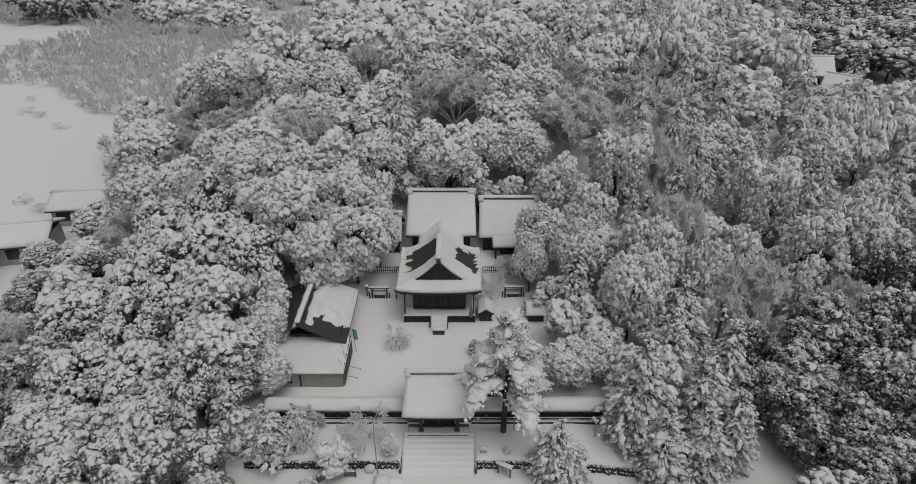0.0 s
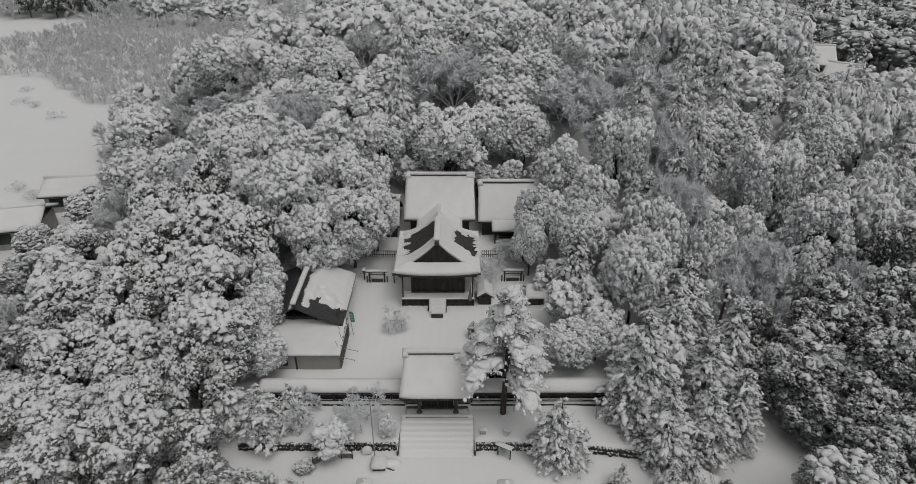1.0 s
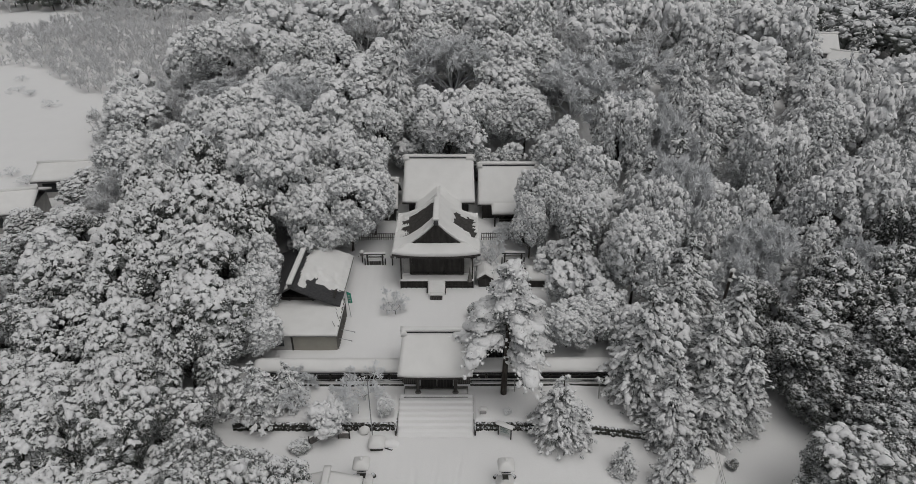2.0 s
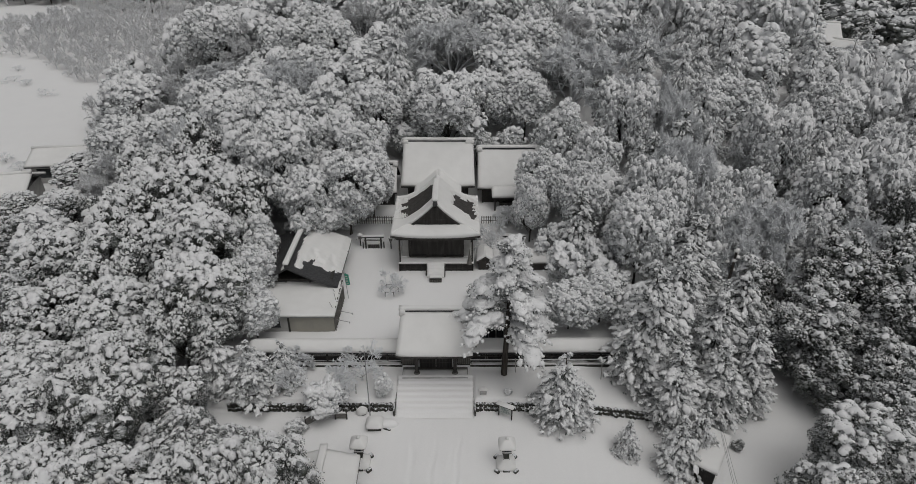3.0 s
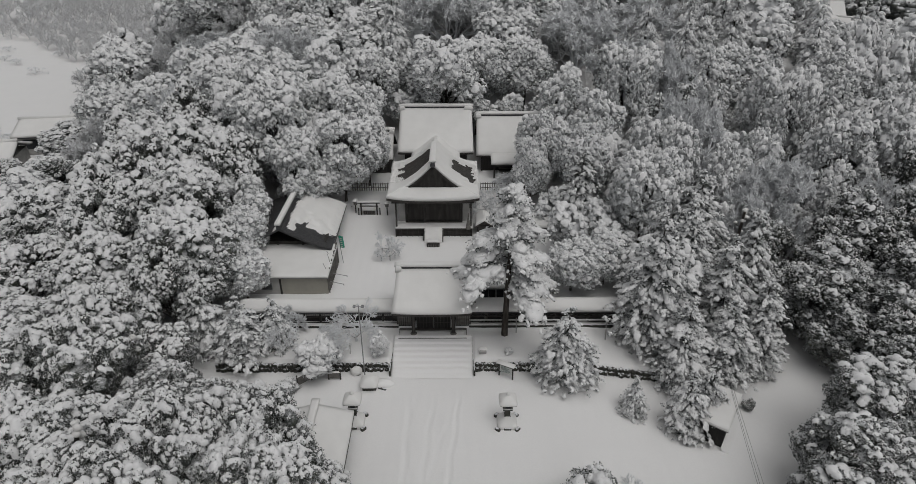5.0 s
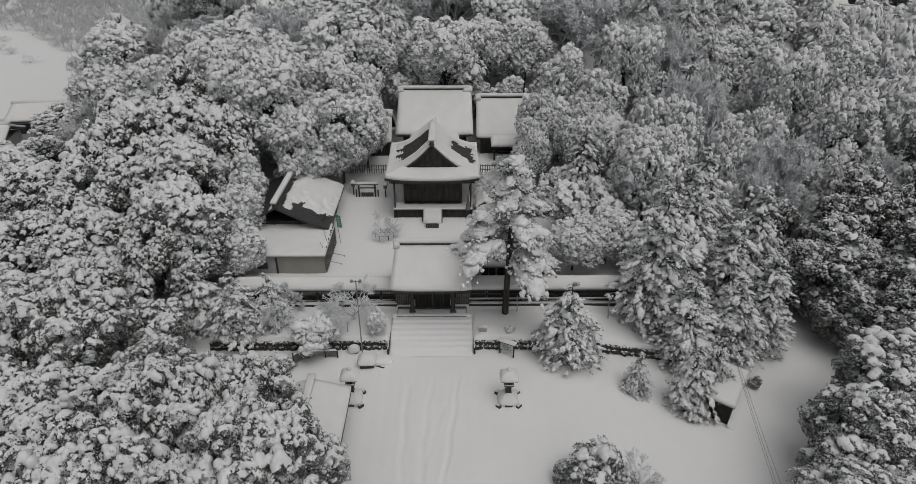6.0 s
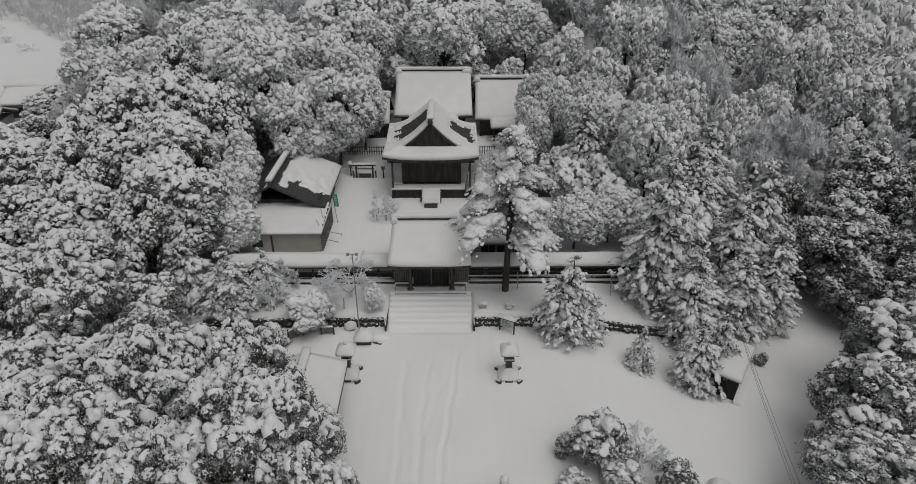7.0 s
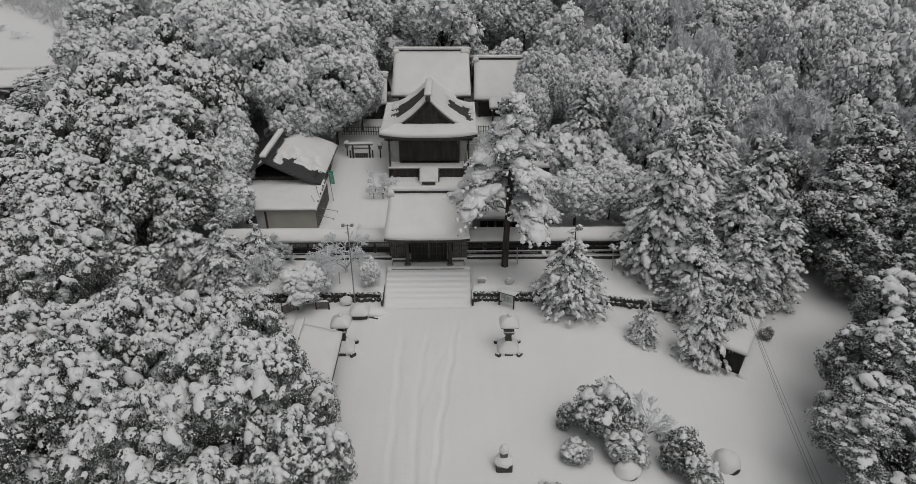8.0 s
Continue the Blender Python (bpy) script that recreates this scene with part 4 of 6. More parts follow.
def cedar(seed, branches, lump, leaf_n, leaf_size, droop=0.8, pads=5, shape=None, subs=2, bare=0.06, blunt=0.8, foot=0.22, ragged=0.22, long=1.0):
    """A conifer of radius 1 and height 4: sprays that hang outwards and down, each under a few long lumps of snow."""
    r = np.random.default_rng(seed)
    wood, green, white = Geo(), Geo(), Geo()
    f = 1 - np.sqrt(np.linspace(0.0015, 1, branches))
    f = np.clip(f + 0.03 * r.standard_normal(branches), 0, 0.985)
    a = np.arange(branches) * 2.399963 + 0.3 * r.standard_normal(branches)
    reach = ((1 - f) ** blunt * 0.95 * np.clip(0.72 + f * 2.2, 0, 1) + 0.05) * np.clip(1 + ragged * r.standard_normal(branches), 0.55, 1.35)
    d = np.stack([np.cos(a), np.sin(a), 0 * a], -1)
    z = foot + f * (4.0 - foot - 0.12)
    root = np.stack([0 * a, 0 * a, z + 0.22 * reach + 0.05], -1)
    tip = d * reach[:, None] + np.stack([0 * a, 0 * a, z - 0.16 * droop * reach], -1)
    segs = [((0, 0, -0.1), (0, 0, 1.6), 0.07, 0.05), ((0, 0, 1.6), (0.02, 0, 3.0), 0.05, 0.028), ((0.02, 0, 3.0), (0, 0, 3.7), 0.024, 0.004)]
    segs += [(root[k], tip[k], 0.016 * (1.1 - f[k]), 0.004) for k in range(branches)]
    limbs(wood, segs, 4)
    at, ways, wide = [], [], []
    side0 = np.cross(d, np.array([0, 0, 1.0]))
    for j in range(pads):
        q = (1.0, 0.82, 0.84, 0.60, 0.62, 0.42, 0.42)[j % 7]
        off = (0.0, 0.55, -0.55, 0.3, -0.3, 0.5, -0.5)[j % 7]
        s = lump * (0.45 + 0.55 * np.minimum(1, reach * 1.6)) * np.clip(np.exp(0.32 * r.standard_normal(branches)), 0.5, 1.8) * (1.08 - 0.25 * (q > 0.9))
        p = root * (1 - q) + tip * q + side0 * (off * (0.35 * reach + 0.04) * r.uniform(0.6, 1.3, branches))[:, None] + 0.03 * r.standard_normal((branches, 3))
        p[:, 2] += 0.10 * reach * 4 * q * (1 - q)
        way = unit(d + 0.6 * off * side0 + np.array([0, 0, -droop]) * r.uniform(0.5, 1.3, (branches, 1)))
        up = unit(np.array([0, 0, 1.0]) + 0.75 * d)
        up = unit(up - way * np.sum(up * way, -1, keepdims=True))
        sd = np.cross(up, way)
        hit = r.random(branches) > bare
        sc = s[:, None]
        al = way * sc * long * r.uniform(1.0, 1.7, (branches, 1))
        wd = sd * sc * r.uniform(0.6, 0.9, (branches, 1))
        hi = up * sc * r.uniform(0.5, 0.75, (branches, 1))
        if shape is None:
            puffs(white, r, p[hit], al[hit], wd[hit], hi[hit], 3, 7, 5)
        else:
            lumps(white, r, p[hit], al[hit], wd[hit], hi[hit], shape)
        for _ in range(subs):
            o = way * sc * r.uniform(-0.6, 1.3, (branches, 1)) + sd * sc * r.uniform(-0.9, 0.9, (branches, 1))
            k = r.uniform(0.3, 0.55, (branches, 1))
            lumps(white, r, (p + o)[hit], (al * k)[hit], (wd * k * 1.3)[hit], (hi * k * 1.2)[hit], dome(2, 5))
        at.append(p - up * sc * 0.25)
        ways.append(way)
        wide.append(s * 1.05)
    leaves(green, r, np.concatenate(at), np.concatenate(ways), np.concatenate(wide), leaf_n, leaf_size, droop=0.9)
    q = root * 0.64 + tip * 0.36 - np.array([0, 0, 0.05])
    al, sd, up = frames(r, branches, d, 0.8)
    rr = (0.05 + 0.12 * reach)[:, None]
    lumps(green, r, q, al * rr, sd * rr, up * rr * 1.3, dome(2, 5), wobble=0.4)
    return wood, green, white


def gate_pine(seed):
    """The tall open pine beside the gate, in metres: a bare trunk, long bowed boughs and thick pads of snow that hang off them."""
    r = np.random.default_rng(seed)
    wood, green, white = Geo(), Geo(), Geo()
    spine = [np.array(p) for p in ((0, 0, -0.3), (0.05, 0, 3.0), (0.15, 0.1, 6.5), (0.25, 0.1, 10.2), (0.3, 0.1, 13.4))]
    thick = (0.30, 0.25, 0.20, 0.13, 0.04)
    segs = [(spine[i], spine[i + 1], thick[i], thick[i + 1]) for i in range(4)]
    at, ways, wide = [], [], []
    count = 34
    for k in range(count):
        f = k / (count - 1)
        z = 4.5 + 8.7 * f ** 0.85
        a = k * 2.399963 + 0.35 * r.standard_normal()
        dirn = np.array([math.cos(a), math.sin(a), 0.0])
        reach = (0.55 + 4.1 * (1 - f) ** 1.25) * r.uniform(0.78, 1.12) * (1.08 if dirn[0] < -0.2 else 0.95)
        root = np.array([0.05 + 0.022 * z, 0.05, z])
        side = np.array([-dirn[1], dirn[0], 0.0])
        bow = (0.34 + 0.26 * (1 - f)) * reach * r.uniform(0.7, 1.2)

        def along(t):
            return root + dirn * reach * t + np.array([0, 0, 0.30 * reach * t - bow * t * t])

        pts = [along(t) for t in (0, 0.35, 0.7, 1.0)]
        for i in range(3):
            segs.append((pts[i], pts[i + 1], 0.075 * (1 - 0.3 * i) * (1.1 - 0.6 * f), 0.055 * (1 - 0.3 * i) * (1.1 - 0.6 * f)))
        pads = 6 + int(round(4.2 * reach))
        for j in range(pads):
            t = 0.30 + 0.74 * (j + 0.6 * r.random()) / pads
            off = r.normal(0, 0.34) * (0.35 + 0.30 * reach * (1.2 - t))
            p = along(t) + side * off + np.array([0, 0, -0.20 * abs(off)])
            segs.append((along(t * 0.85), p, 0.022, 0.008))
            slope = unit(dirn + side * np.sign(off) * 0.45 + np.array([0, 0, max(-0.55, 0.30 - 1.9 * bow / reach * t)]))
            at.append(p)
            ways.append(slope)
            wide.append(r.uniform(0.38, 0.88) * (1.0 - 0.42 * f))
    limbs(wood, segs, 6)
    at, ways, wide = np.array(at), np.array(ways), np.array(wide)
    m = len(at)
    ways = unit(ways + 0.24 * r.standard_normal((m, 3)) * np.array([1, 1, 0.6]))
    at = at + 0.14 * r.standard_normal((m, 3))
    up = unit(np.array([0, 0, 1.0]) + 0.25 * r.standard_normal((m, 3)) - ways * np.sum(np.array([0, 0, 1.0]) * ways, -1, keepdims=True))
    sd = unit(np.cross(up, ways))
    s = wide[:, None]
    hit = r.random(m) > 0.07
    puffs(white, r, (at + up * 0.12)[hit], (ways * s * r.uniform(0.85, 1.2, (m, 1)))[hit], (sd * s * r.uniform(0.65, 1.0, (m, 1)))[hit], (up * s * r.uniform(0.42, 0.62, (m, 1)))[hit], 6, 14, 16)
    for _ in range(10):
        o = ways * s * r.uniform(-0.9, 1.6, (m, 1)) + sd * s * r.uniform(-1.1, 1.1, (m, 1))
        q = np.linalg.norm(o, axis=1, keepdims=True) / s
        k = s * r.uniform(0.12, 0.34, (m, 1))
        p = at + o + up * 0.10 - np.array([0, 0, 0.16]) * s * q * q
        puffs(white, r, p, ways * k * 1.3, sd * k, up * k * 0.8, 3, 7, 5)
        at2 = p - up * 0.10
        leaves(green, r, at2, ways, k[:, 0] * 1.0, 1, 0.15, droop=0.9)
    leaves(green, r, at - up * 0.22, ways, wide * 0.85, 7, 0.20, droop=1.0)
    return wood, green, white


def tree_kind(name, pieces, label, category, group):
    """A first tree of a kind with its parts, kept aside as the pattern for copies."""
    root = new(name)
    tagged(root, label, category, group)
    for pname, geo, mats, plabel in pieces:
        ob = new(pname, geo.mesh(pname, mats, smooth=pname != "crown"))
        ob.parent = root
        tagged(ob, plabel, kind="" if pname == "trunk" else "stuff")
    return root


class Kind:
    """Plants one pattern many times: the first planting is the pattern itself."""

    def __init__(self, make):
        self.make, self.first = make, None

    def plant(self, x, y, wide, high, spin, label="", sink=0.15):
        m = Matrix.Translation((x, y, float(ground_z(x, y)) - sink)) @ pose(0, 0, 0, 0, 0, spin) @ Matrix.Diagonal((wide, wide, high, 1))
        if self.first is None:
            self.first = self.make()
            self.first.matrix_basis = m
            ob = self.first
        else:
            old = self.first.scale.copy()
            ob = copy_thing(self.first, m @ Matrix.Diagonal((1 / old.x, 1 / old.y, 1 / old.z, 1)))
        return tagged(ob, label)


BROAD_LABEL = "evergreen broadleaf tree bowed under clumps of snow"
CONE_LABEL = "cone-shaped evergreen conifer with snow on drooping branches"
BARE_LABEL = "leafless tree with fine snow-dusted twigs"


def broad_kind(seed, lobes, per, level, bumps, leaf_n, leaf_size, leaf=None, label=BROAD_LABEL, name="broadleaf_tree", category="tree", group="evergreen trees", **kw):
    def make():
        wood, green, white = billow(seed, lobes, per, level, bumps, leaf_n, leaf_size, **kw)
        return tree_kind(name, (("trunk", wood, [BARK], ""), ("crown", green, [leaf or LEAF], ""), ("snow_load", white, [CLUMP_SNOW], "white clumps of snow")), label, category, group)

    return Kind(make)


def cedar_kind(seed, branches, lump, leaf_n, leaf_size, leaf=None, **kw):
    def make():
        wood, green, white = cedar(seed, branches, lump, leaf_n, leaf_size, **kw)
        return tree_kind("conifer_tree", (("trunk", wood, [BARK], ""), ("crown", green, [leaf or NEEDLE], ""), ("snow_load", white, [CLUMP_SNOW], "hanging lumps of snow")), CONE_LABEL, "tree", "conifer trees")

    return Kind(make)


def pine_kind(seed):
    def make():
        wood, green, white = gate_pine(seed)
        return tree_kind("pine_tree", (("trunk", wood, [BARK], ""), ("crown", green, [NEEDLE], ""), ("snow_load", white, [CLUMP_SNOW], "thick hanging pads of snow")), "tall open pine with a bare trunk and boughs bowed by snow", "tree", "conifer trees")

    return Kind(make)


def bare_kind(seed, **kw):
    def make():
        wood, crown = bare_tree(seed, **kw)
        return tree_kind("bare_tree", (("trunk", wood, [TWIG], ""), ("crown", crown, [TWIG_WHITE], "fine snowy twigs")), BARE_LABEL, "tree", "leafless trees")

    return Kind(make)


def fuzzy_kind(seed, label=BARE_LABEL, stuff=None, **kw):
    stuff = stuff or TWIG
    def make():
        wood, crown = fuzzy_tree(seed, **kw)
        return tree_kind("bare_tree", (("trunk", wood, [stuff], ""), ("crown", crown, [stuff], "veil of fine snowy twigs")), label, "tree", "leafless trees")

    return Kind(make)


near_broad = [broad_kind(11 + i, 24, 26, 3, 15, 110, 0.026, leaf=LEAF_NEAR, bare=0.44, size=1.16, speck=0.05) for i in range(2)]
near_dark = [broad_kind(15 + i, 28, 24, 3, 13, 120, 0.028, leaf=LEAF_NEAR, bare=0.54, gap=0.86, size=1.08, speck=0.06) for i in range(2)]
dark_broad = [broad_kind(17 + i, 22, 48, 2, 8, 16, 0.034, leaf=LEAF_NEAR, bare=0.70, size=1.0, speck=0.16, low=-0.92, squash=1.1) for i in range(2)]
mid_broad = [broad_kind(21 + i, 24, 52, 2, 10, 12, 0.028, leaf=LEAF_NEAR, bare=0.20, speck=0.14) for i in range(3)]
# hill crowns take LEAF, whose paleness stands in for haze
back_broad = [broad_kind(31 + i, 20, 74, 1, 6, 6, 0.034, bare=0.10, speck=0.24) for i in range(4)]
under_broad = [broad_kind(35 + i, 9, 36, 1, 6, 4, 0.07, bare=0.1) for i in range(2)]
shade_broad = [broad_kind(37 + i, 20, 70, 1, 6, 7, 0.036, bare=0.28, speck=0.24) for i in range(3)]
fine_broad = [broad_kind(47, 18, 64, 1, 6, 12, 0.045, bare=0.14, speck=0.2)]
grand_broad = [broad_kind(41 + i, 28, 50, 2, 10, 12, 0.030, bare=0.10, squash=1.05, low=-0.8, gap=0.8, speck=0.13) for i in range(2)]
snowball = [broad_kind(49, 10, 20, 3, 10, 16, 0.075, bare=-0.05, squash=0.95, speck=0.06, label="round clipped shrub heaped with snow", name="shrub", category="shrub", group="shrubs")]
shrub = [broad_kind(44 + i, 11, 17, 3, 11, 60, 0.085, leaf=LEAF_NEAR, bare=0.36, squash=0.95, gap=0.40, speck=0.06, label="broad evergreen shrub loaded with clumps of snow", name="shrub", category="shrub", group="shrubs") for i in range(3)]
near_cone = [cedar_kind(51 + i, 140, 0.090, 10, 0.050, pads=7, bare=0.22, subs=2, long=0.95, droop=0.65, ragged=0.30) for i in range(4)]
young_cone = [cedar_kind(57 + i, 90, 0.092, 14, 0.060, pads=7, droop=1.3, blunt=0.9, bare=0.18, subs=3, long=1.15, ragged=0.28) for i in range(2)]
# back conifers wear LEAF as well, for the haze painted into it
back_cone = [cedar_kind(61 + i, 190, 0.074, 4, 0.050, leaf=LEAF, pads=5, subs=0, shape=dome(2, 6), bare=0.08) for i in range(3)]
pine_tree = [pine_kind(68)]
bare_near = [bare_kind(71 + i, twig=0.013) for i in range(3)]
snowy_bare = [bare_kind(75, depth=7, twig=0.014, vase=0.9)]
frosted = [fuzzy_kind(76, label="small leafless tree white with rime and snow", stuff=TWIG_WHITE, sprays=10, length=0.13, width=0.011)]
veil = [fuzzy_kind(77 + i, stuff=TWIG_WHITE, depth=6, sprays=20, length=0.11, width=0.017, limbs_n=10, twig=0.009) for i in range(2)]
hill_bare = [fuzzy_kind(79 + i, stuff=RIMED, sprays=14, width=0.009) for i in range(2)]

# ---- trees that stand alone or edge the precinct: x, y, radius, height of the top ----
LEFT_NEAR = (
    (-9.9, 21.6, 3.5, 9.6), (-6.9, 18.6, 2.6, 7.4), (-11.6, 26.2, 2.7, 8.4), (-15.0, 24.4, 3.5, 9.6), (-16.5, 19.8, 3.6, 9.8), (-21.7, 25.8, 3.9, 8.3), (-13.0, 18.6, 3.0, 8.8), (-20.8, 20.4, 3.6, 8.8),
    (-26.8, 25.2, 4.0, 8.6), (-24.4, 32.2, 3.7, 9.3), (-30.6, 34.6, 4.0, 8.0), (-9.4, 16.0, 3.0, 7.4), (-8.2, 23.8, 2.2, 5.6), (-30.0, 29.4, 4.0, 8.6), (-36.0, 29.0, 4.4, 8.5))
GRAND = ((-18.6, 64.4, 5.0, 17.0), (-12.0, 62.8, 4.2, 13.2), (-12.0, 67.6, 4.6, 16.2), (-22.6, 65.4, 4.4, 15.6), (-15.6, 60.6, 3.6, 12.4), (-9.6, 65.6, 2.8, 12.6))
LEFT_LOW = ((-15.4, 29.3, 3.0, 6.2), (-13.0, 29.6, 2.4, 4.8), (-19.0, 30.6, 3.2, 6.4), (-21.4, 35.6, 2.6, 5.6))
LEFT_MID = (
    (-29.8, 53.5, 4.8, 14.0), (-21.8, 44.0, 4.0, 11.8), (-30.0, 47.0, 4.4, 11.8), (-33.4, 43.0, 3.9, 9.2), (-20.2, 42.6, 2.6, 8.8), (-22.2, 40.4, 3.4, 10.4), (-22.2, 58.0, 4.0, 13.2), (-24.6, 50.4, 4.3, 12.4),
    (-25.7, 36.6, 3.8, 9.5), (-36.5, 50.5, 4.2, 10.6), (-26.0, 60.0, 4.6, 13.8), (-29.4, 68.0, 4.4, 14.9), (-35.0, 67.0, 4.0, 12.2), (-28.2, 41.4, 3.7, 10.0), (-34.2, 37.4, 4.0, 8.6), (-32.6, 60.0, 4.2, 12.6), (-47.2, 73.0, 3.8, 8.6), (-51.4, 66.4, 3.0, 6.8), (-50.4, 75.6, 2.4, 5.6), (-45.6, 66.4, 3.4, 7.0))
LEFT_BACK = (
    (-28.2, 76.0, 4.4, 15.6), (-22.0, 75.0, 4.2, 16.4), (-16.0, 75.0, 4.5, 18.0), (-10.2, 77.0, 4.0, 17.0), (-36.6, 76.0, 4.2, 13.6), (-42.7, 75.0, 3.8, 12.4), (-3.6, 81.0, 4.2, 17.0), (3.4, 80.6, 4.0, 17.6), (9.2, 80.6, 4.0, 17.2))
LEFT_DARK = ((-40.4, 60.0, 3.8, 9.4), (-46.4, 57.5, 3.6, 8.0), (-38.4, 44.0, 4.2, 9.0), (-41.5, 38.0, 4.4, 8.6), (-43.6, 49.0, 4.0, 7.6))
RIGHT_NEAR = ((24.1, 25.6, 3.8, 6.6), (28.6, 29.8, 4.2, 7.0), (21.8, 20.4, 4.2, 5.6), (29.8, 24.4, 4.6, 7.4))
RIGHT_DARK = (
    (31.4, 40.2, 3.0, 4.2), (29.6, 45.4, 2.6, 5.4), (29.6, 50.0, 2.8, 7.0), (32.0, 43.8, 4.2, 7.4), (34.0, 38.6, 3.9, 6.6), (34.8, 33.6, 4.4, 7.4), (37.4, 42.4, 4.4, 9.6), (36.0, 48.4, 4.2, 10.0), (41.0, 37.0, 4.8, 9.6), (41.6, 49.0, 4.6, 11.6),
    (46.4, 55.6, 4.4, 13.0))
RIGHT_SHADE = ((40.0, 61.0, 4.4, 13.6), (45.6, 63.6, 4.4, 15.8), (38.0, 70.6, 4.6, 16.0), (8.3, 61.5, 2.4, 10.5), (9.6, 64.4, 3.2, 12.4), (10.4, 46.6, 2.8, 6.6), (13.4, 47.4, 2.6, 7.0), (13.4, 60.6, 3.2, 12.4), (18.0, 53.2, 3.8, 12.6), (62.6, 106.6, 3.6, 14.6), (67.4, 112.4, 3.2, 13.0), (21.4, 58.4, 3.8, 13.8), (15.6, 66.6, 3.8, 14.4), (27.2, 58.8, 3.2, 11.2), (20.8, 75.6, 4.2, 17.4), (13.2, 72.4, 3.8, 15.6), (31.4, 60.6, 3.4, 12.0))
TALL_CONES = (
    (15.8, 41.0, 3.4, 13.0), (12.5, 56.0, 2.5, 12.0), (22.1, 42.4, 2.8, 9.7), (25.6, 46.2, 2.9, 10.6), (24.4, 40.2, 2.7, 7.4),
    (21.4, 38.6, 2.6, 6.4), (17.6, 37.8, 2.6, 6.8), (20.2, 46.8, 3.0, 11.2), (22.6, 51.6, 3.2, 11.8), (21.4, 63.6, 3.4, 15.2), (26.4, 69.4, 3.4, 15.6))
YOUNG_CONES = ((16.4, 32.6, 1.8, 4.6), (18.4, 33.7, 1.6, 4.4), (13.0, 33.8, 1.2, 2.9), (8.4, 37.0, 2.7, 7.0), (-16.6, 38.9, 2.3, 6.4), (-14.2, 39.9, 1.6, 5.8), (-19.8, 40.0, 2.4, 7.4))
VEILS = ((-0.4, 90.0, 6.6, 22.6), (16.2, 84.5, 6.8, 21.6), (-21.6, 82.6, 5.2, 18.6), (26.4, 76.6, 4.4, 18.2), (24.6, 62.2, 4.6, 15.8), (30.4, 54.6, 4.6, 11.8), (76.0, 117.0, 5.6, 12.4), (-31.0, 71.4, 4.4, 14.8), (39.6, 52.4, 3.6, 10.8), (27.0, 96.0, 5.6, 20.2), (-22.6, 106.0, 5.4, 20.4), (-34.0, 90.0, 5.0, 16.4))
SNOWBALLS = ((-10.3, 37.6, 2.0, 3.1), (-5.85, 38.3, 0.8, 3.3), (4.3, 38.6, 0.4, 1.5))
SHRUBS = ((8.2, 25.0, 1.9, 3.6), (6.4, 25.5, 0.8, 1.6), (9.1, 23.3, 1.25, 1.4), (9.7, 24.7, 1.1, 1.8), (12.0, 22.7, 1.3, 2.5), (12.9, 22.0, 1.0, 0.9), (4.8, 19.8, 1.4, 1.5), (1.75, 51.2, 1.0, 3.4), (6.5, 23.1, 0.9, 1.0), (11.8, 24.9, 0.6, 0.4), (22.2, 34.8, 0.55, -0.4), (-12.6, 35.6, 0.9, 0.8))
SNOWY_BARE = ((-7.9, 40.2, 1.9, 4.1), (-6.6, 52.5, 1.2, 3.9), (3.9, 60.0, 1.5, 5.4))
ROSETTES = ((-18.0, 45.4, 2.5, 6.8), (-19.6, 51.2, 2.5, 7.8), (-20.6, 54.8, 2.8, 9.6), (-20.4, 48.2, 2.6, 8.0))
FROSTED = ((-13.6, 41.6, 1.5, 3.8), (6.0, 64.4, 1.8, 5.2))
kinds_at = ((grand_broad, GRAND), (near_broad, LEFT_NEAR), (near_dark, LEFT_LOW), (near_dark, RIGHT_NEAR), (mid_broad, LEFT_MID), (back_broad, LEFT_BACK), (dark_broad, LEFT_DARK), (dark_broad, RIGHT_DARK), (shade_broad, RIGHT_SHADE), (near_cone, TALL_CONES), (young_cone, YOUNG_CONES), (snowball, SNOWBALLS), (shrub, SHRUBS), (snowy_bare, SNOWY_BARE), (fine_broad, ROSETTES), (frosted, FROSTED), (veil, VEILS), (bare_near, ((10.6, 24.6, 1.4, 2.2), (-13.4, 38.6, 1.3, 3.4))))
stands = []
for kinds, rows in kinds_at:
    for k, (x, y, wide, top) in enumerate(rows):
        high = top - float(ground_z(x, y)) + 0.15
        kinds[k % len(kinds)].plant(x, y, wide, high / (4.0 if kinds in (near_cone, young_cone) else 2.0), (k * 77 + int(x * 13)) % 360)
        stands.append((x, y - (1.0 if kinds is veil else 0.0), wide * (0.6 if kinds is bare_near else 1.1 if kinds is veil else 1.0)))
pine_tree[0].plant(4.1, 41.0, 1.0, 1.0, 0)

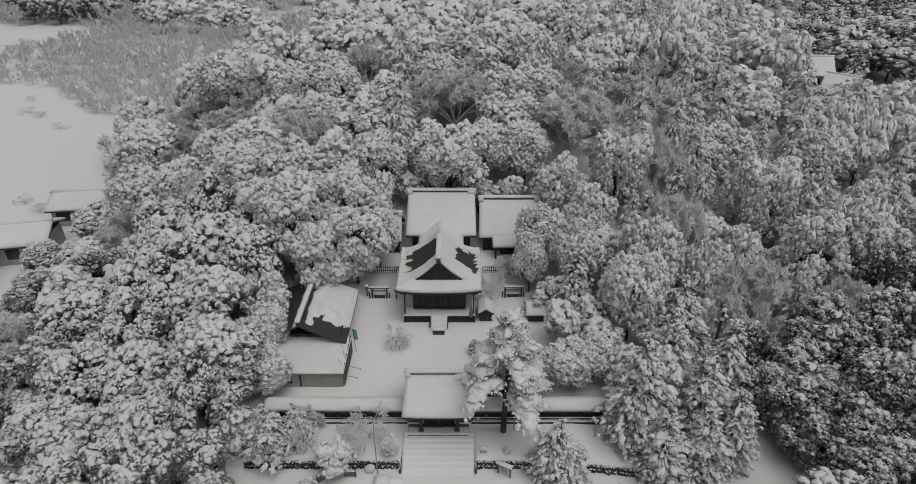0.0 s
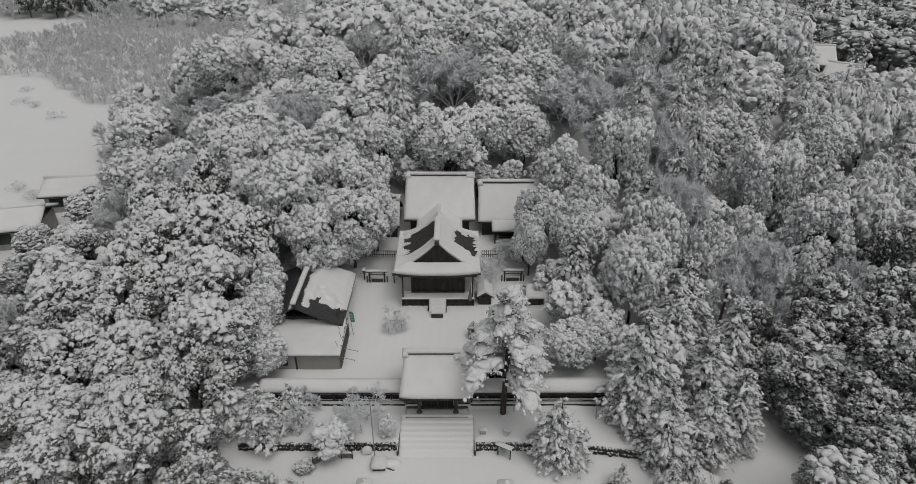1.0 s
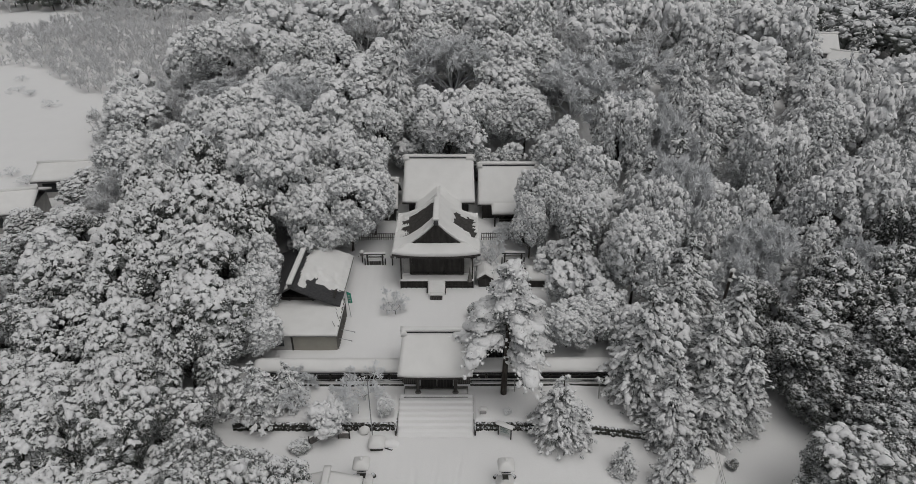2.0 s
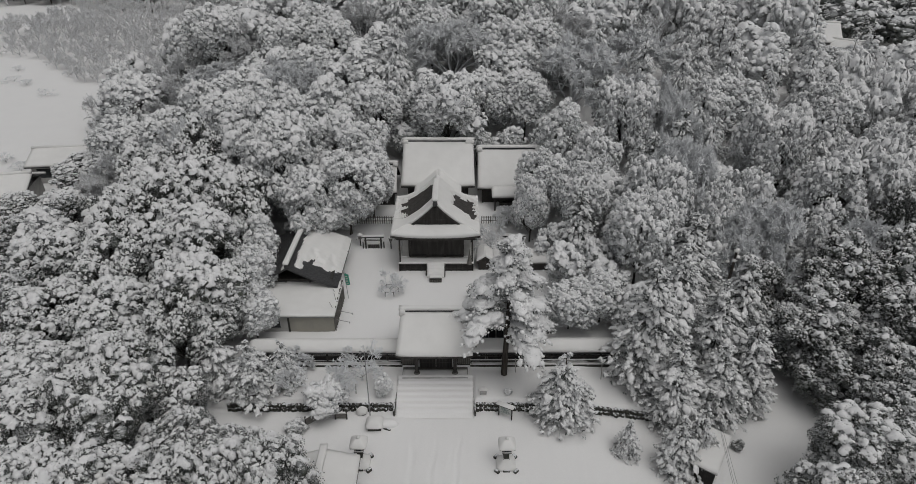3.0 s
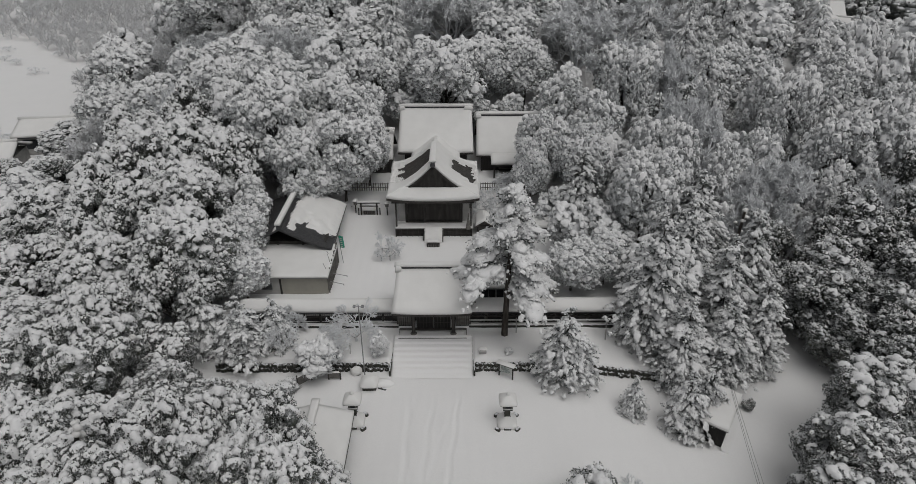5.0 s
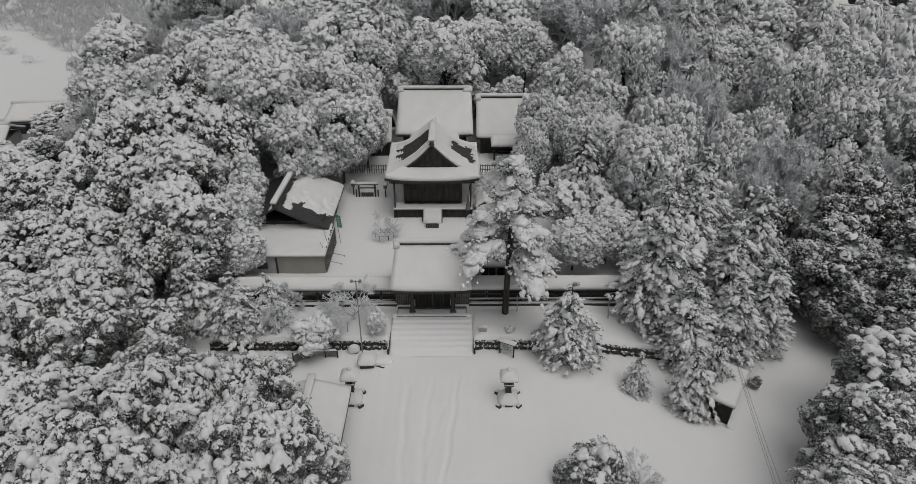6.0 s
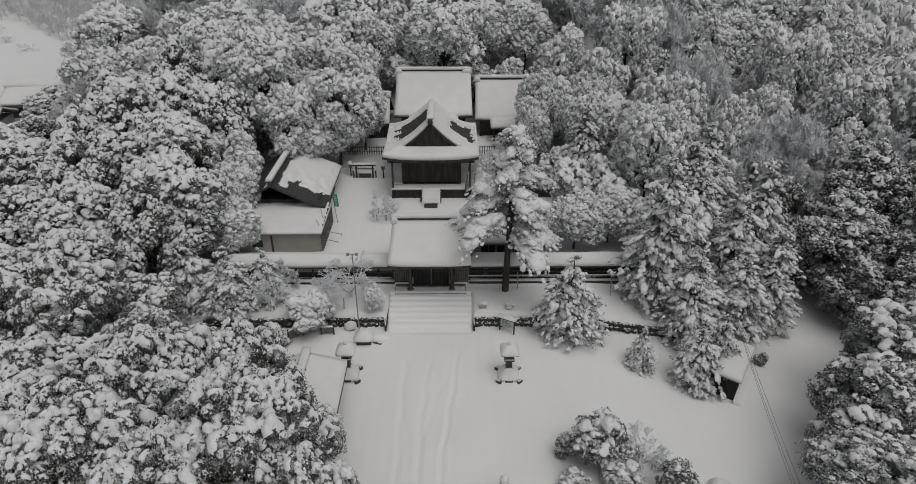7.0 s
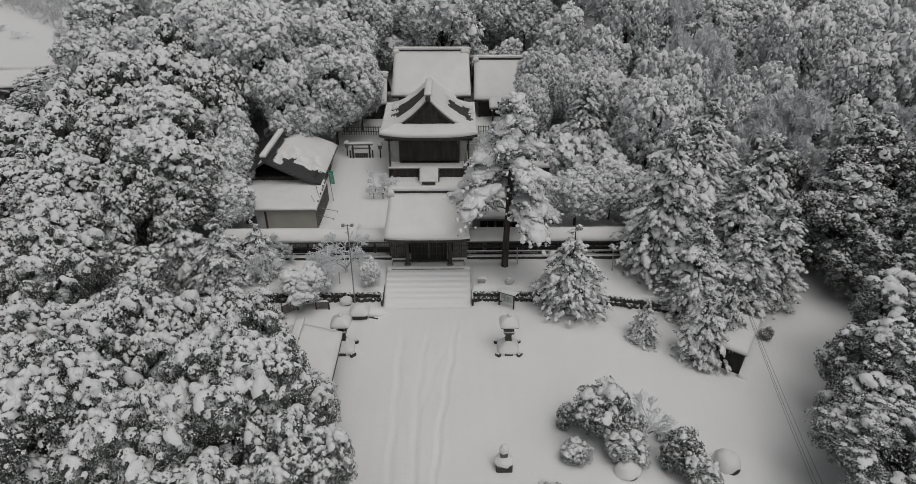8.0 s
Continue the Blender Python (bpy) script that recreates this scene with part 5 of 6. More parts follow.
# ---- the forest on the hill and the far woods ----
CLEARINGS = (
    ((-21, 14), (19.5, 14), (33, 37), (33, 43), (28, 42), (20, 36.5), (14, 45), (11.5, 47), (10, 56), (10, 64), (11, 76), (-10, 76), (-12, 67), (-21, 60)),
    ((-58, 44), (-43, 46), (-41, 54), (-44, 62), (-43, 70), (-45, 82), (-51, 90), (-57, 98), (-60, 110), (-64, 122), (-77, 129), (-95, 145), (-113, 151), (-170, 153), (-140, 100), (-120, 40)),
    ((-180, 184), (-118, 178), (-112, 205), (-124, 222), (-190, 222)),
    ((60, 106), (76, 106), (92, 117), (98, 142), (68, 142)),
    ((80, 162), (90, 162), (112, 226), (96, 226)),
)


def inside(x, y, poly):
    hit = False
    for (x0, y0), (x1, y1) in zip(poly, poly[1:] + poly[:1]):
        if (y0 > y) != (y1 > y) and x < (x1 - x0) * (y - y0) / (y1 - y0) + x0:
            hit = not hit
    return hit


dart = random.Random(5)
woods = []
cells = {}


def free(x, y, gap):
    cx, cy = int(x // 8), int(y // 8)
    for i in range(cx - 1, cx + 2):
        for j in range(cy - 1, cy + 2):
            for px, py, pr in cells.get((i, j), ()):
                if (px - x) ** 2 + (py - y) ** 2 < (0.5 * gap + 0.5 * pr) ** 2:
                    return False
    return True


for x, y, wide in stands:
    cells.setdefault((int(x // 8), int(y // 8)), []).append((x, y, wide * 1.35))
for _ in range(26000):
    y = 16 + 270 * dart.random() ** 1.3
    x = dart.uniform(-1, 1) * (0.75 * y + 12)
    brush = x < -52 and 112 < y < 205
    gap = 4.6 if x < -95 and y > 205 else 2.7 if brush and y < 160 else 4.0 if brush else 4.7 if y < 100 else 6.2 if y < 135 else 8.0
    if y > 190 and abs(x) < 62 or y > 175 and abs(x) < 30:
        continue
    if any(inside(x, y, c) for c in CLEARINGS) or not free(x, y, gap):
        continue
    cells.setdefault((int(x // 8), int(y // 8)), []).append((x, y, gap))
    woods.append((x, y, gap))
for _ in range(16000):
    y = 44 + 66 * dart.random()
    x = dart.uniform(-1, 1) * (0.84 * y + 10)
    if any(inside(x, y, c) for c in CLEARINGS) or not free(x, y, 2.6):
        continue
    cells.setdefault((int(x // 8), int(y // 8)), []).append((x, y, 2.6))
    woods.append((x, y, 2.6))
woods.sort(key=lambda w: w[0] ** 2 + w[1] ** 2)
far_geo = Geo()
far_broad = [billow(81 + i, 14, 22, 1, 6, 3, 0.05, bare=0.12 + 0.36 * (i > 1), speck=0.28) for i in range(3)]
last_broad = [billow(86 + i, 12, 12, 1, 5, 2, 0.08, size=1.1, bare=0.14 + 0.52 * i, speck=0.28) for i in range(2)]
far_cone = [cedar(91 + i, 100, 0.085, 2, 0.08, pads=4, subs=0, shape=dome(2, 5), bare=0.10 + 0.5 * i) for i in range(2)]
far_bare = [fuzzy_tree(95 + i, depth=4, sprays=5, length=0.20, width=0.014, twig=0.012, limbs_n=5) for i in range(2)]
close = 0
for x, y, gap in woods:
    if gap == 2.6 and math.hypot(x, y) > 100:
        continue
    pick = dart.random()
    patch = noise.noise(Vector((x * 0.045, y * 0.045, 3.0)))
    if patch > 0.28 and pick < 0.5:
        sort = "bare"
    elif x < -38 and pick < 0.6:
        sort = "bare"
    elif x > 70 and pick < 0.6 or 24 < x < 70 and y > 70 and pick < 0.75 or x > 18 and pick < 0.42 or pick < 0.06:
        sort = "cone"
    elif pick > 0.94:
        sort = "bare"
    else:
        sort = "broad"
    size = dart.uniform(0.85, 1.2) if gap > 4 else dart.uniform(0.5, 0.68)
    if x < -52 and 112 < y < 205:
        sort, size = "bare", dart.uniform(0.40, 0.60) * (1.0 if y < 160 else 1.5)
    if gap == 2.6 and sort == "bare":
        sort = "broad"
    spin = dart.uniform(0, 360)
    wide, high = (4.25 * size, 10.6 * dart.uniform(0.85, 1.1) * size) if sort == "broad" else (2.7 * size, 12.0 * size) if sort == "cone" else (4.4 * size, 9.0 * size)
    if math.hypot(x, y) < 105 and close < 400:
        close += 1
        kinds = under_broad if gap == 2.6 and sort == "broad" else (shade_broad if x > 24 + 8 * math.sin(y * 0.3) else back_broad) if sort == "broad" else back_cone if sort == "cone" else hill_bare
        kinds[dart.randrange(len(kinds))].plant(x, y, wide, high / (4.0 if sort == "cone" else 2.0), spin)
    else:
        grow = max(1.0, gap / 5.0) if sort == "broad" else 1.0 + 0.2 * (gap > 6)
        m = Matrix.Translation((x, y, float(ground_z(x, y)) - 0.2)) @ pose(0, 0, 0, 0, 0, spin) @ Matrix.Diagonal((wide * grow, wide * grow, high / (4.0 if sort == "cone" else 2.0), 1))
        if sort == "bare":
            for g in far_bare[dart.randrange(2)]:
                far_geo.moved(g, m, 3)
        else:
            shady = int(x > 0.52 * y and y > 112 or x < -104)
            if sort == "cone" and y < 132 and dart.random() < 0.6:
                sort = "broad"
                m = m @ Matrix.Diagonal((1.15, 1.15, 2.0, 1))
            trio = (last_broad[shady] if y > 132 else far_broad[2 if shady else dart.randrange(2)]) if sort == "broad" else far_cone[shady]
            for slot, g in enumerate(trio):
                far_geo.moved(g, m, 4 if slot == 1 and shady else slot)
# pale frosted LEAF carries the far haze in the crowns' own colour
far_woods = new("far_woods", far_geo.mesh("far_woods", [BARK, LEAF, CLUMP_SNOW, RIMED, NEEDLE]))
tagged(far_woods, "distant snow-covered woods on the hillside", "woods", kind="stuff")

for k, (x, y) in enumerate(((-82, 133), (-87, 126.5), (-91, 129), (-66, 86), (-62, 83), (-79, 119), (-95, 137))):
    bare_near[k % 3].plant(x, y, 1.2 + 0.2 * (k % 3), 0.7, k * 50, "low leafless bush poking out of the snowy field")

# ---- the shop, the hut and the sheds ----


def g(x, y):
    return float(ground_z(x, y))


shop = thing("shop_building", (-14.8, 48.7, 1.55), "low prefabricated shop with beige walls and a flat snowy roof", "shop")
part("front_wall", box(-15.2, -11.15, 46.2, 46.3, 1.45, 3.30, 0.01), PLASTER, shop, "plain beige cladding")
part("front_wall", box(-18.6, -15.36, 46.2, 46.3, 1.45, 3.30, 0.01), WALL_GREY, shop, "grey plastered front")
part("corner_post", box(-15.36, -15.2, 46.14, 46.3, 1.45, 3.30, 0.01), WOOD, shop)
part("side_wall", box(-11.25, -11.15, 46.31, 51.2, 1.45, 3.3, 0.01), WOOD_PALE, shop)
part("back_wall", box(-18.6, -11.26, 51.1, 51.2, 1.45, 3.3, 0.01), PLASTER, shop)
part("side_wall", box(-18.6, -18.5, 46.31, 51.09, 1.45, 3.3, 0.01), PLASTER, shop)
win = part("window", box(-16.95, -16.05, 46.13, 46.19, 2.05, 2.75, 0.006), GLASS_DARK, shop, "dark window")
bm = bmesh.new()
for a, b, c, d in ((-17.0, -16.0, 1.99, 2.05), (-17.0, -16.0, 2.75, 2.81), (-17.0, -16.95, 2.05, 2.75), (-16.05, -16.0, 2.05, 2.75)):
    box(a, b, 46.11, 46.18, c, d, 0.005, bm)
part("window_frame", bm, METAL, win)


def shop_top(u, v):
    return (-18.9 + 7.9 * u, 45.95 + 5.5 * v, 3.36 + 0.22 * v)


roof = part("roof", slab(shop_top, 8, 6, lambda u, v: 0.0, lambda u, v: -0.1), METAL, shop, "thin sheet-metal roof")
part("snow_cover", slab(shop_top, 40, 28, lambda u, v: 0.004 + snow_depth(0.20, 0.05, 0.06, 0.04, 51.0)(u, v), lambda u, v: 0.004), ROOF_SNOW, roof, smooth=True)
for i in range(13):
    y = 46.3 + 0.41 * i
    part("batten", box(-11.10, -11.02, y, y + 0.12, 1.5, 3.35 + 0.045 * i + 0.12 * (i * 7 % 3), 0.01), WOOD_PALE, shop)
for k, (y, ln, z) in enumerate(((46.9, 1.25, 2.15), (48.2, 1.35, 2.2))):
    p = part("awning_arm", rod((-11.1, y, z + 0.25), (-11.1 + ln, y - 0.1, z), 0.028, seg=8), METAL, shop, "thin projecting metal arm")
    part("arm_end", rod((-11.1 + ln, y - 0.1, z - 0.12), (-11.1 + ln, y - 0.1, z + 0.05), 0.035, seg=8), METAL, p)
for k, (y, dz, dx) in enumerate(((46.8, 0.75, 0.25), (48.0, 0.95, 0.15), (49.2, 0.6, 0.3), (50.3, 0.7, 0.2))):
    part("bamboo_prop", rod((-11.05, y, 3.1), (-11.05 - dx * 2.2, y + 0.5, 3.3 + dz), 0.022, seg=6), WOOD_PALE, shop)
banner = thing("green_banner", (-10.55, 51.2, 1.6), "narrow green cloth banner on a leaning pole", "banner")
part("pole", rod((-10.6, 51.3, 1.5), (-10.85, 51.3, 4.75), 0.025, seg=8), METAL, banner)


def cloth(u, v):
    return (-10.83 + 0.42 * u + 0.07 * v, 51.27 + 0.05 * math.sin(5 * u + 3 * v), 4.6 - 1.25 * v + 0.04 * math.sin(6 * u))


part("cloth", slab(cloth, 6, 12, lambda u, v: 0.012, lambda u, v: 0.0), BANNER, banner, "green cloth with pale marks", smooth=True)
bm = bmesh.new()
for k in range(5):
    box(-10.72 + 0.015 * k, -10.52 + 0.015 * k, 51.19, 51.205, 4.3 - 0.2 * k, 4.38 - 0.2 * k, 0.0, bm)
part("marks", bm, SIGN, banner)

hut = thing("tiled_hut", (-15.4, 54.2, 1.7), "old tiled hut with snow sliding off its dark roof", "hut")


def hut_hole(u, v):
    n1 = noise.noise(Vector((u * 5, v * 4, 21.0)))
    n2 = noise.noise(Vector((u * 13, v * 9, 25.0)))
    near_ridge = v - 0.10 - 0.05 * n1 - 0.03 * n2
    front = u - 0.16 - 0.20 * v - 0.22 * n1 - 0.10 * n2
    foot = 1.06 + 0.10 * n1 + 0.04 * n2 - v
    crack = 4 * math.hypot((u - 0.34) * 1.2, (v - 0.42 - 0.2 * (u - 0.34)) * 6) - 0.35
    return min(near_ridge, front, foot, crack)


gable(hut, "y", 50.2, 59.4, -16.0, -20.4, -11.35, 5.95, 3.75, 3.75, flare=0.1, curve=1.2, snow=0.34, seed=55.0, mat=TILE, holes=(lambda u, v: 0.14 - v + 0.08 * noise.noise(Vector((u * 7, 2.0, 5.0))), hut_hole), cap_snow=0.3)
for k in range(34):
    y = 50.25 + k * 0.27
    for s, xe in ((1, -11.35), (-1, -20.4)):
        bm = bmesh.new()
        rod((-16.0 + s * 0.3, y, 5.80), ((-16.0 + xe) / 2, y, 4.615), 0.04, seg=6, bm=bm)
        rod(((-16.0 + xe) / 2, y, 4.615), (xe, y, 3.75), 0.04, seg=6, bm=bm)
        part("tile_rib", bm, TILE, hut)
part("wall", box(-19.4, -12.0, 51.2, 58.8, 1.5, 4.1, 0.02), WOOD, hut)
for x in (-18.8, -16.5, -14.2, -12.0):
    part("post", box(x - 0.08, x + 0.08, 51.05, 51.198, 1.5, 4.0, 0.015), WOOD, hut)

wash = thing("water_pavilion", (-9.2, 27.9, 0.0), "open pavilion by the plaza with a snow-covered gabled roof", "pavilion")
gable(wash, "y", 24.6, 30.8, -9.15, -11.6, -6.72, 3.05, 2.20, 2.20, flare=0.08, curve=1.1, snow=0.30, seed=61.0, cap_snow=0.2)
for x in (-10.9, -7.4):
    for y in (25.3, 27.7, 30.1):
        part("post", box(x - 0.08, x + 0.08, y - 0.08, y + 0.08, -0.05, 2.45, 0.015), WOOD, wash)
part("stone_basin", box(-9.9, -8.4, 26.6, 28.8, -0.05, 0.75, 0.06), STONE, wash)
for x in (-10.9, -7.4):
    part("beam", box(x - 0.07, x + 0.07, 25.0, 30.4, 2.12, 2.28, 0.015), WOOD, wash)

SH = Matrix.Rotation(radians(56), 4, "Z")
shed = thing("storage_shed", (18.9, 32.1, -1.4), "small dark shed with a tilted snow-covered roof", "shed")


def shed_at(a, b, z):
    p = SH @ Vector((a, b, 0))
    return (18.72 + p.x, 30.95 + p.y, z)


def shed_top(u, v):
    return shed_at(-0.15 + 4.2 * u, -0.12 + 1.8 * v, 0.42 + 0.1 * v + 0.05 * u)


sr = part("roof", slab(shed_top, 8, 4, lambda u, v: 0.0, lambda u, v: -0.08), METAL, shed)
part("snow_cover", slab(shed_top, 20, 10, lambda u, v: 0.004 + snow_depth(0.28, 0.08, 0.18, 0.03, 66.0)(u, v), lambda u, v: 0.004), ROOF_SNOW, sr, smooth=True)
bm = bmesh.new()
tmp = bmesh.new()
bmesh.ops.create_cube(tmp, size=1.0, matrix=Matrix.Translation(shed_at(1.95, 0.78, -0.65)) @ SH @ Matrix.Diagonal((3.8, 1.45, 2.05, 1)))
part("wall", merged(bm, tmp), WOOD_BLACK, shed)
def drift(u, v):
    return shed_at(-0.3 + 4.4 * u, 0.06 - 0.9 * v, -1.45 + 0.65 * (1 - v) ** 1.6 * math.sin(math.pi * min(1, 0.2 + 0.8 * u)) ** 0.5)


part("snow_drift", slab(drift, 16, 8, lambda u, v: 0.02, lambda u, v: -0.4), SNOW, shed, "snow drifted against the wall", smooth=True)
for b in (0.12, 0.5, 0.88, 1.26):
    p0, p1 = Vector(shed_at(0.03, b, -1.6)), Vector(shed_at(0.03, b, 0.36))
    part("board_joint", rod(p0, p1, 0.018, seg=6), WOOD_BLACK, shed)

small = thing("small_shrine_shed", (3.1, 57.3, 1.75), "narrow dark storehouse with a rounded snowy roof", "shed")
gable(small, "y", 56.4, 58.6, 3.1, 2.2, 4.0, 3.45, 2.95, 2.95, flare=0.1, curve=1.1, snow=0.3, seed=71.0, cap=False, lift=0.0)
part("wall", box(2.42, 3.78, 56.6, 58.4, 1.6, 3.1, 0.02), WOOD, small)
panel(small, 2.55, 3.65, 56.56, 1.8, 2.85, "door_panel", bars=2, rails=1)
side = thing("low_annex", (9.2, 57.4, 1.8), "low annex roof under snow among trees", "annex")
gable(side, "x", 7.6, 11.0, 57.6, 56.2, 59.0, 3.5, 2.75, 2.75, flare=0.1, curve=1.1, snow=0.3, seed=74.0, cap=False, lift=0.0)
part("wall", box(7.9, 10.7, 56.5, 58.7, 1.7, 3.1, 0.02), WOOD, side)

office = thing("shrine_office", (4.6, 45.9, 1.5), "low office with dark windows and a snowy flat roof", "office")
part("wall", box(1.75, 7.6, 44.6, 47.4, 1.4, 3.35, 0.02), WALL_GREY, office)
for k in range(4):
    x = 2.35 + 1.3 * k
    w = part("window", box(x, x + 1.14, 44.53, 44.59, 1.75, 3.05, 0.006), GLASS_DARK, office, "dark window")
    bm = bmesh.new()
    for a, b, c, d in ((x - 0.06, x + 1.2, 1.69, 1.75), (x - 0.06, x + 1.2, 3.05, 3.11), (x - 0.06, x, 1.75, 3.05), (x + 1.14, x + 1.2, 1.75, 3.05), (x + 0.55, x + 0.59, 1.75, 3.05)):
        box(a, b, 44.49, 44.58, c, d, 0.005, bm)
    part("window_frame", bm, METAL, w)


def office_top(u, v):
    return (1.5 + 6.35 * u, 44.2 + 3.5 * v, 3.36 + 0.1 * v)


orf = part("roof", slab(office_top, 6, 4, lambda u, v: 0.0, lambda u, v: -0.1), METAL, office)
part("snow_cover", slab(office_top, 30, 18, lambda u, v: 0.004 + snow_depth(0.26, 0.05, 0.08, 0.04, 77.0)(u, v), lambda u, v: 0.004), ROOF_SNOW, orf, smooth=True)

# ---- the bank, its picket fences and the two small gates ----
for x0, x1 in ((-11.6, -6.9), (3.0, 9.6)):
    f = thing("picket_fence", ((x0 + x1) / 2, 64.15, 3.4), "low weathered picket fence along the snowy bank", "fence", "picket fences")
    for z in (3.65, 4.12):
        part("rail", box(x0, x1, 64.16, 64.22, z, z + 0.07, 0.008), WOOD_PALE, f)
    n = int((x1 - x0) / 0.26)
    for i in range(n + 1):
        x = x0 + 0.26 * i
        part("picket", box(x - 0.045, x + 0.045, 64.1, 64.155, 3.35, 4.32, 0.012), WOOD_PALE, f)
for x0, x1, y in ((-10.35, -7.95, 60.5), (5.15, 7.75, 60.7)):
    gz = g((x0 + x1) / 2, y)
    t = thing("small_gate", ((x0 + x1) / 2, y, gz), "small plain timber gate with snow on its beam", "gate", "small gates")
    for x in (x0 + 0.35, x1 - 0.35):
        part("post", box(x - 0.08, x + 0.08, y - 0.08, y + 0.08, gz - 0.1, gz + 1.45, 0.015), WOOD, t)
    beam = part("beam", box(x0, x1, y - 0.12, y + 0.12, gz + 1.45, gz + 1.6, 0.02), WOOD, t)
    snow_pad(beam, x0 - 0.05, x1 + 0.05, y - 0.2, y + 0.2, gz + 1.604, 0.16, x0)
    part("tie", box(x0 + 0.2, x1 - 0.2, y - 0.05, y + 0.05, gz + 1.05, gz + 1.17, 0.015), WOOD_PALE, t)
    for x in (x0 + 0.05, x1 - 0.05):
        part("fence_post", box(x - 0.06, x + 0.06, y - 0.06, y + 0.06, gz - 0.1, gz + 0.9, 0.015), WOOD, t)
    lat = part("grille", box(x0 + 0.55, x1 - 0.55, y - 0.03, y + 0.03, gz + 0.05, gz + 0.62, 0.01), WOOD, t, "low dark grille")
    for i in range(7):
        x = x0 + 0.62 + (x1 - x0 - 1.24) * i / 6
        part("bar", box(x - 0.025, x + 0.025, y - 0.075, y - 0.032, gz + 0.05, gz + 0.62, 0.006), WOOD_PALE, lat)
    snow_pad(lat, x0 + 0.5, x1 - 0.5, y - 0.1, y + 0.1, gz + 0.624, 0.1, x1)
for x0, x1 in ((-12.5, -6.2), (2.6, 10.2)):
    rail = thing("bank_rail", ((x0 + x1) / 2, 62.0, 2.2), "low timber edge along the foot of the snowy bank", "rail", "bank rails")
    part("beam", box(x0, x1, 61.9, 62.1, 2.05, 2.36, 0.03), WOOD_PALE, rail)
    n = 5
    for i in range(n + 1):
        x = x0 + (x1 - x0) * i / n
        part("stake", box(x - 0.06, x + 0.06, 61.8, 61.92, 1.95, 2.5, 0.015), WOOD, rail)

# ---- offering box, lanterns and stones ----
ob = thing("offering_box", (-2.1, 54.45, 1.7), "dark wooden offering box with slats and snow on top", "offering box")
bx = part("body", box(-2.72, -1.46, 54.15, 54.8, 1.68, 2.12, 0.02), WOOD, ob)
for i in range(7):
    x = -2.6 + 0.17 * i
    part("slat", box(x, x + 0.07, 54.1, 54.148, 1.76, 2.04, 0.008), WOOD_PALE, ob)
snow_pad(bx, -2.76, -1.42, 54.3, 54.85, 2.122, 0.2, 81.0)


def lantern_post(x, y):
    z = g(x, y)
    t = thing("lantern_post", (x, y, z), "small wooden lantern post with a snowy roof", "lantern", "lantern posts")
    part("post", box(x - 0.06, x + 0.06, y - 0.06, y + 0.06, z - 0.1, z + 1.1, 0.01), WOOD, t)
    part("lantern_box", box(x - 0.17, x + 0.17, y - 0.17, y + 0.17, z + 1.1, z + 1.45, 0.01), WOOD_PALE, t)
    rf = part("roof", lathe((x, y, z + 1.45), ((0.36, 0.0), (0.34, 0.05), (0.05, 0.25)), 4, math.pi / 4), WOOD, t)
    part("snow_cover", lathe((x, y, z + 1.50), ((0.36, 0.0), (0.38, 0.08), (0.26, 0.24), (0.08, 0.34), (0.01, 0.35)), 4, math.pi / 4), ROOF_SNOW, rf, smooth=True)


lantern_post(-10.65, 60.9)
lantern_post(-7.2, 60.4)


def squared(bm, x, y, turn=0.0, power=5.0):
    """Turns round rings about (x, y) into squares with soft corners."""
    for v in bm.verts:
        dx, dy = v.co.x - x, v.co.y - y
        rad = math.hypot(dx, dy)
        if rad > 1e-5:
            a = math.atan2(dy, dx) - turn
            k = (abs(math.cos(a)) ** power + abs(math.sin(a)) ** power) ** (-1 / power)
            v.co.x, v.co.y = x + dx * k, y + dy * k
    return bm


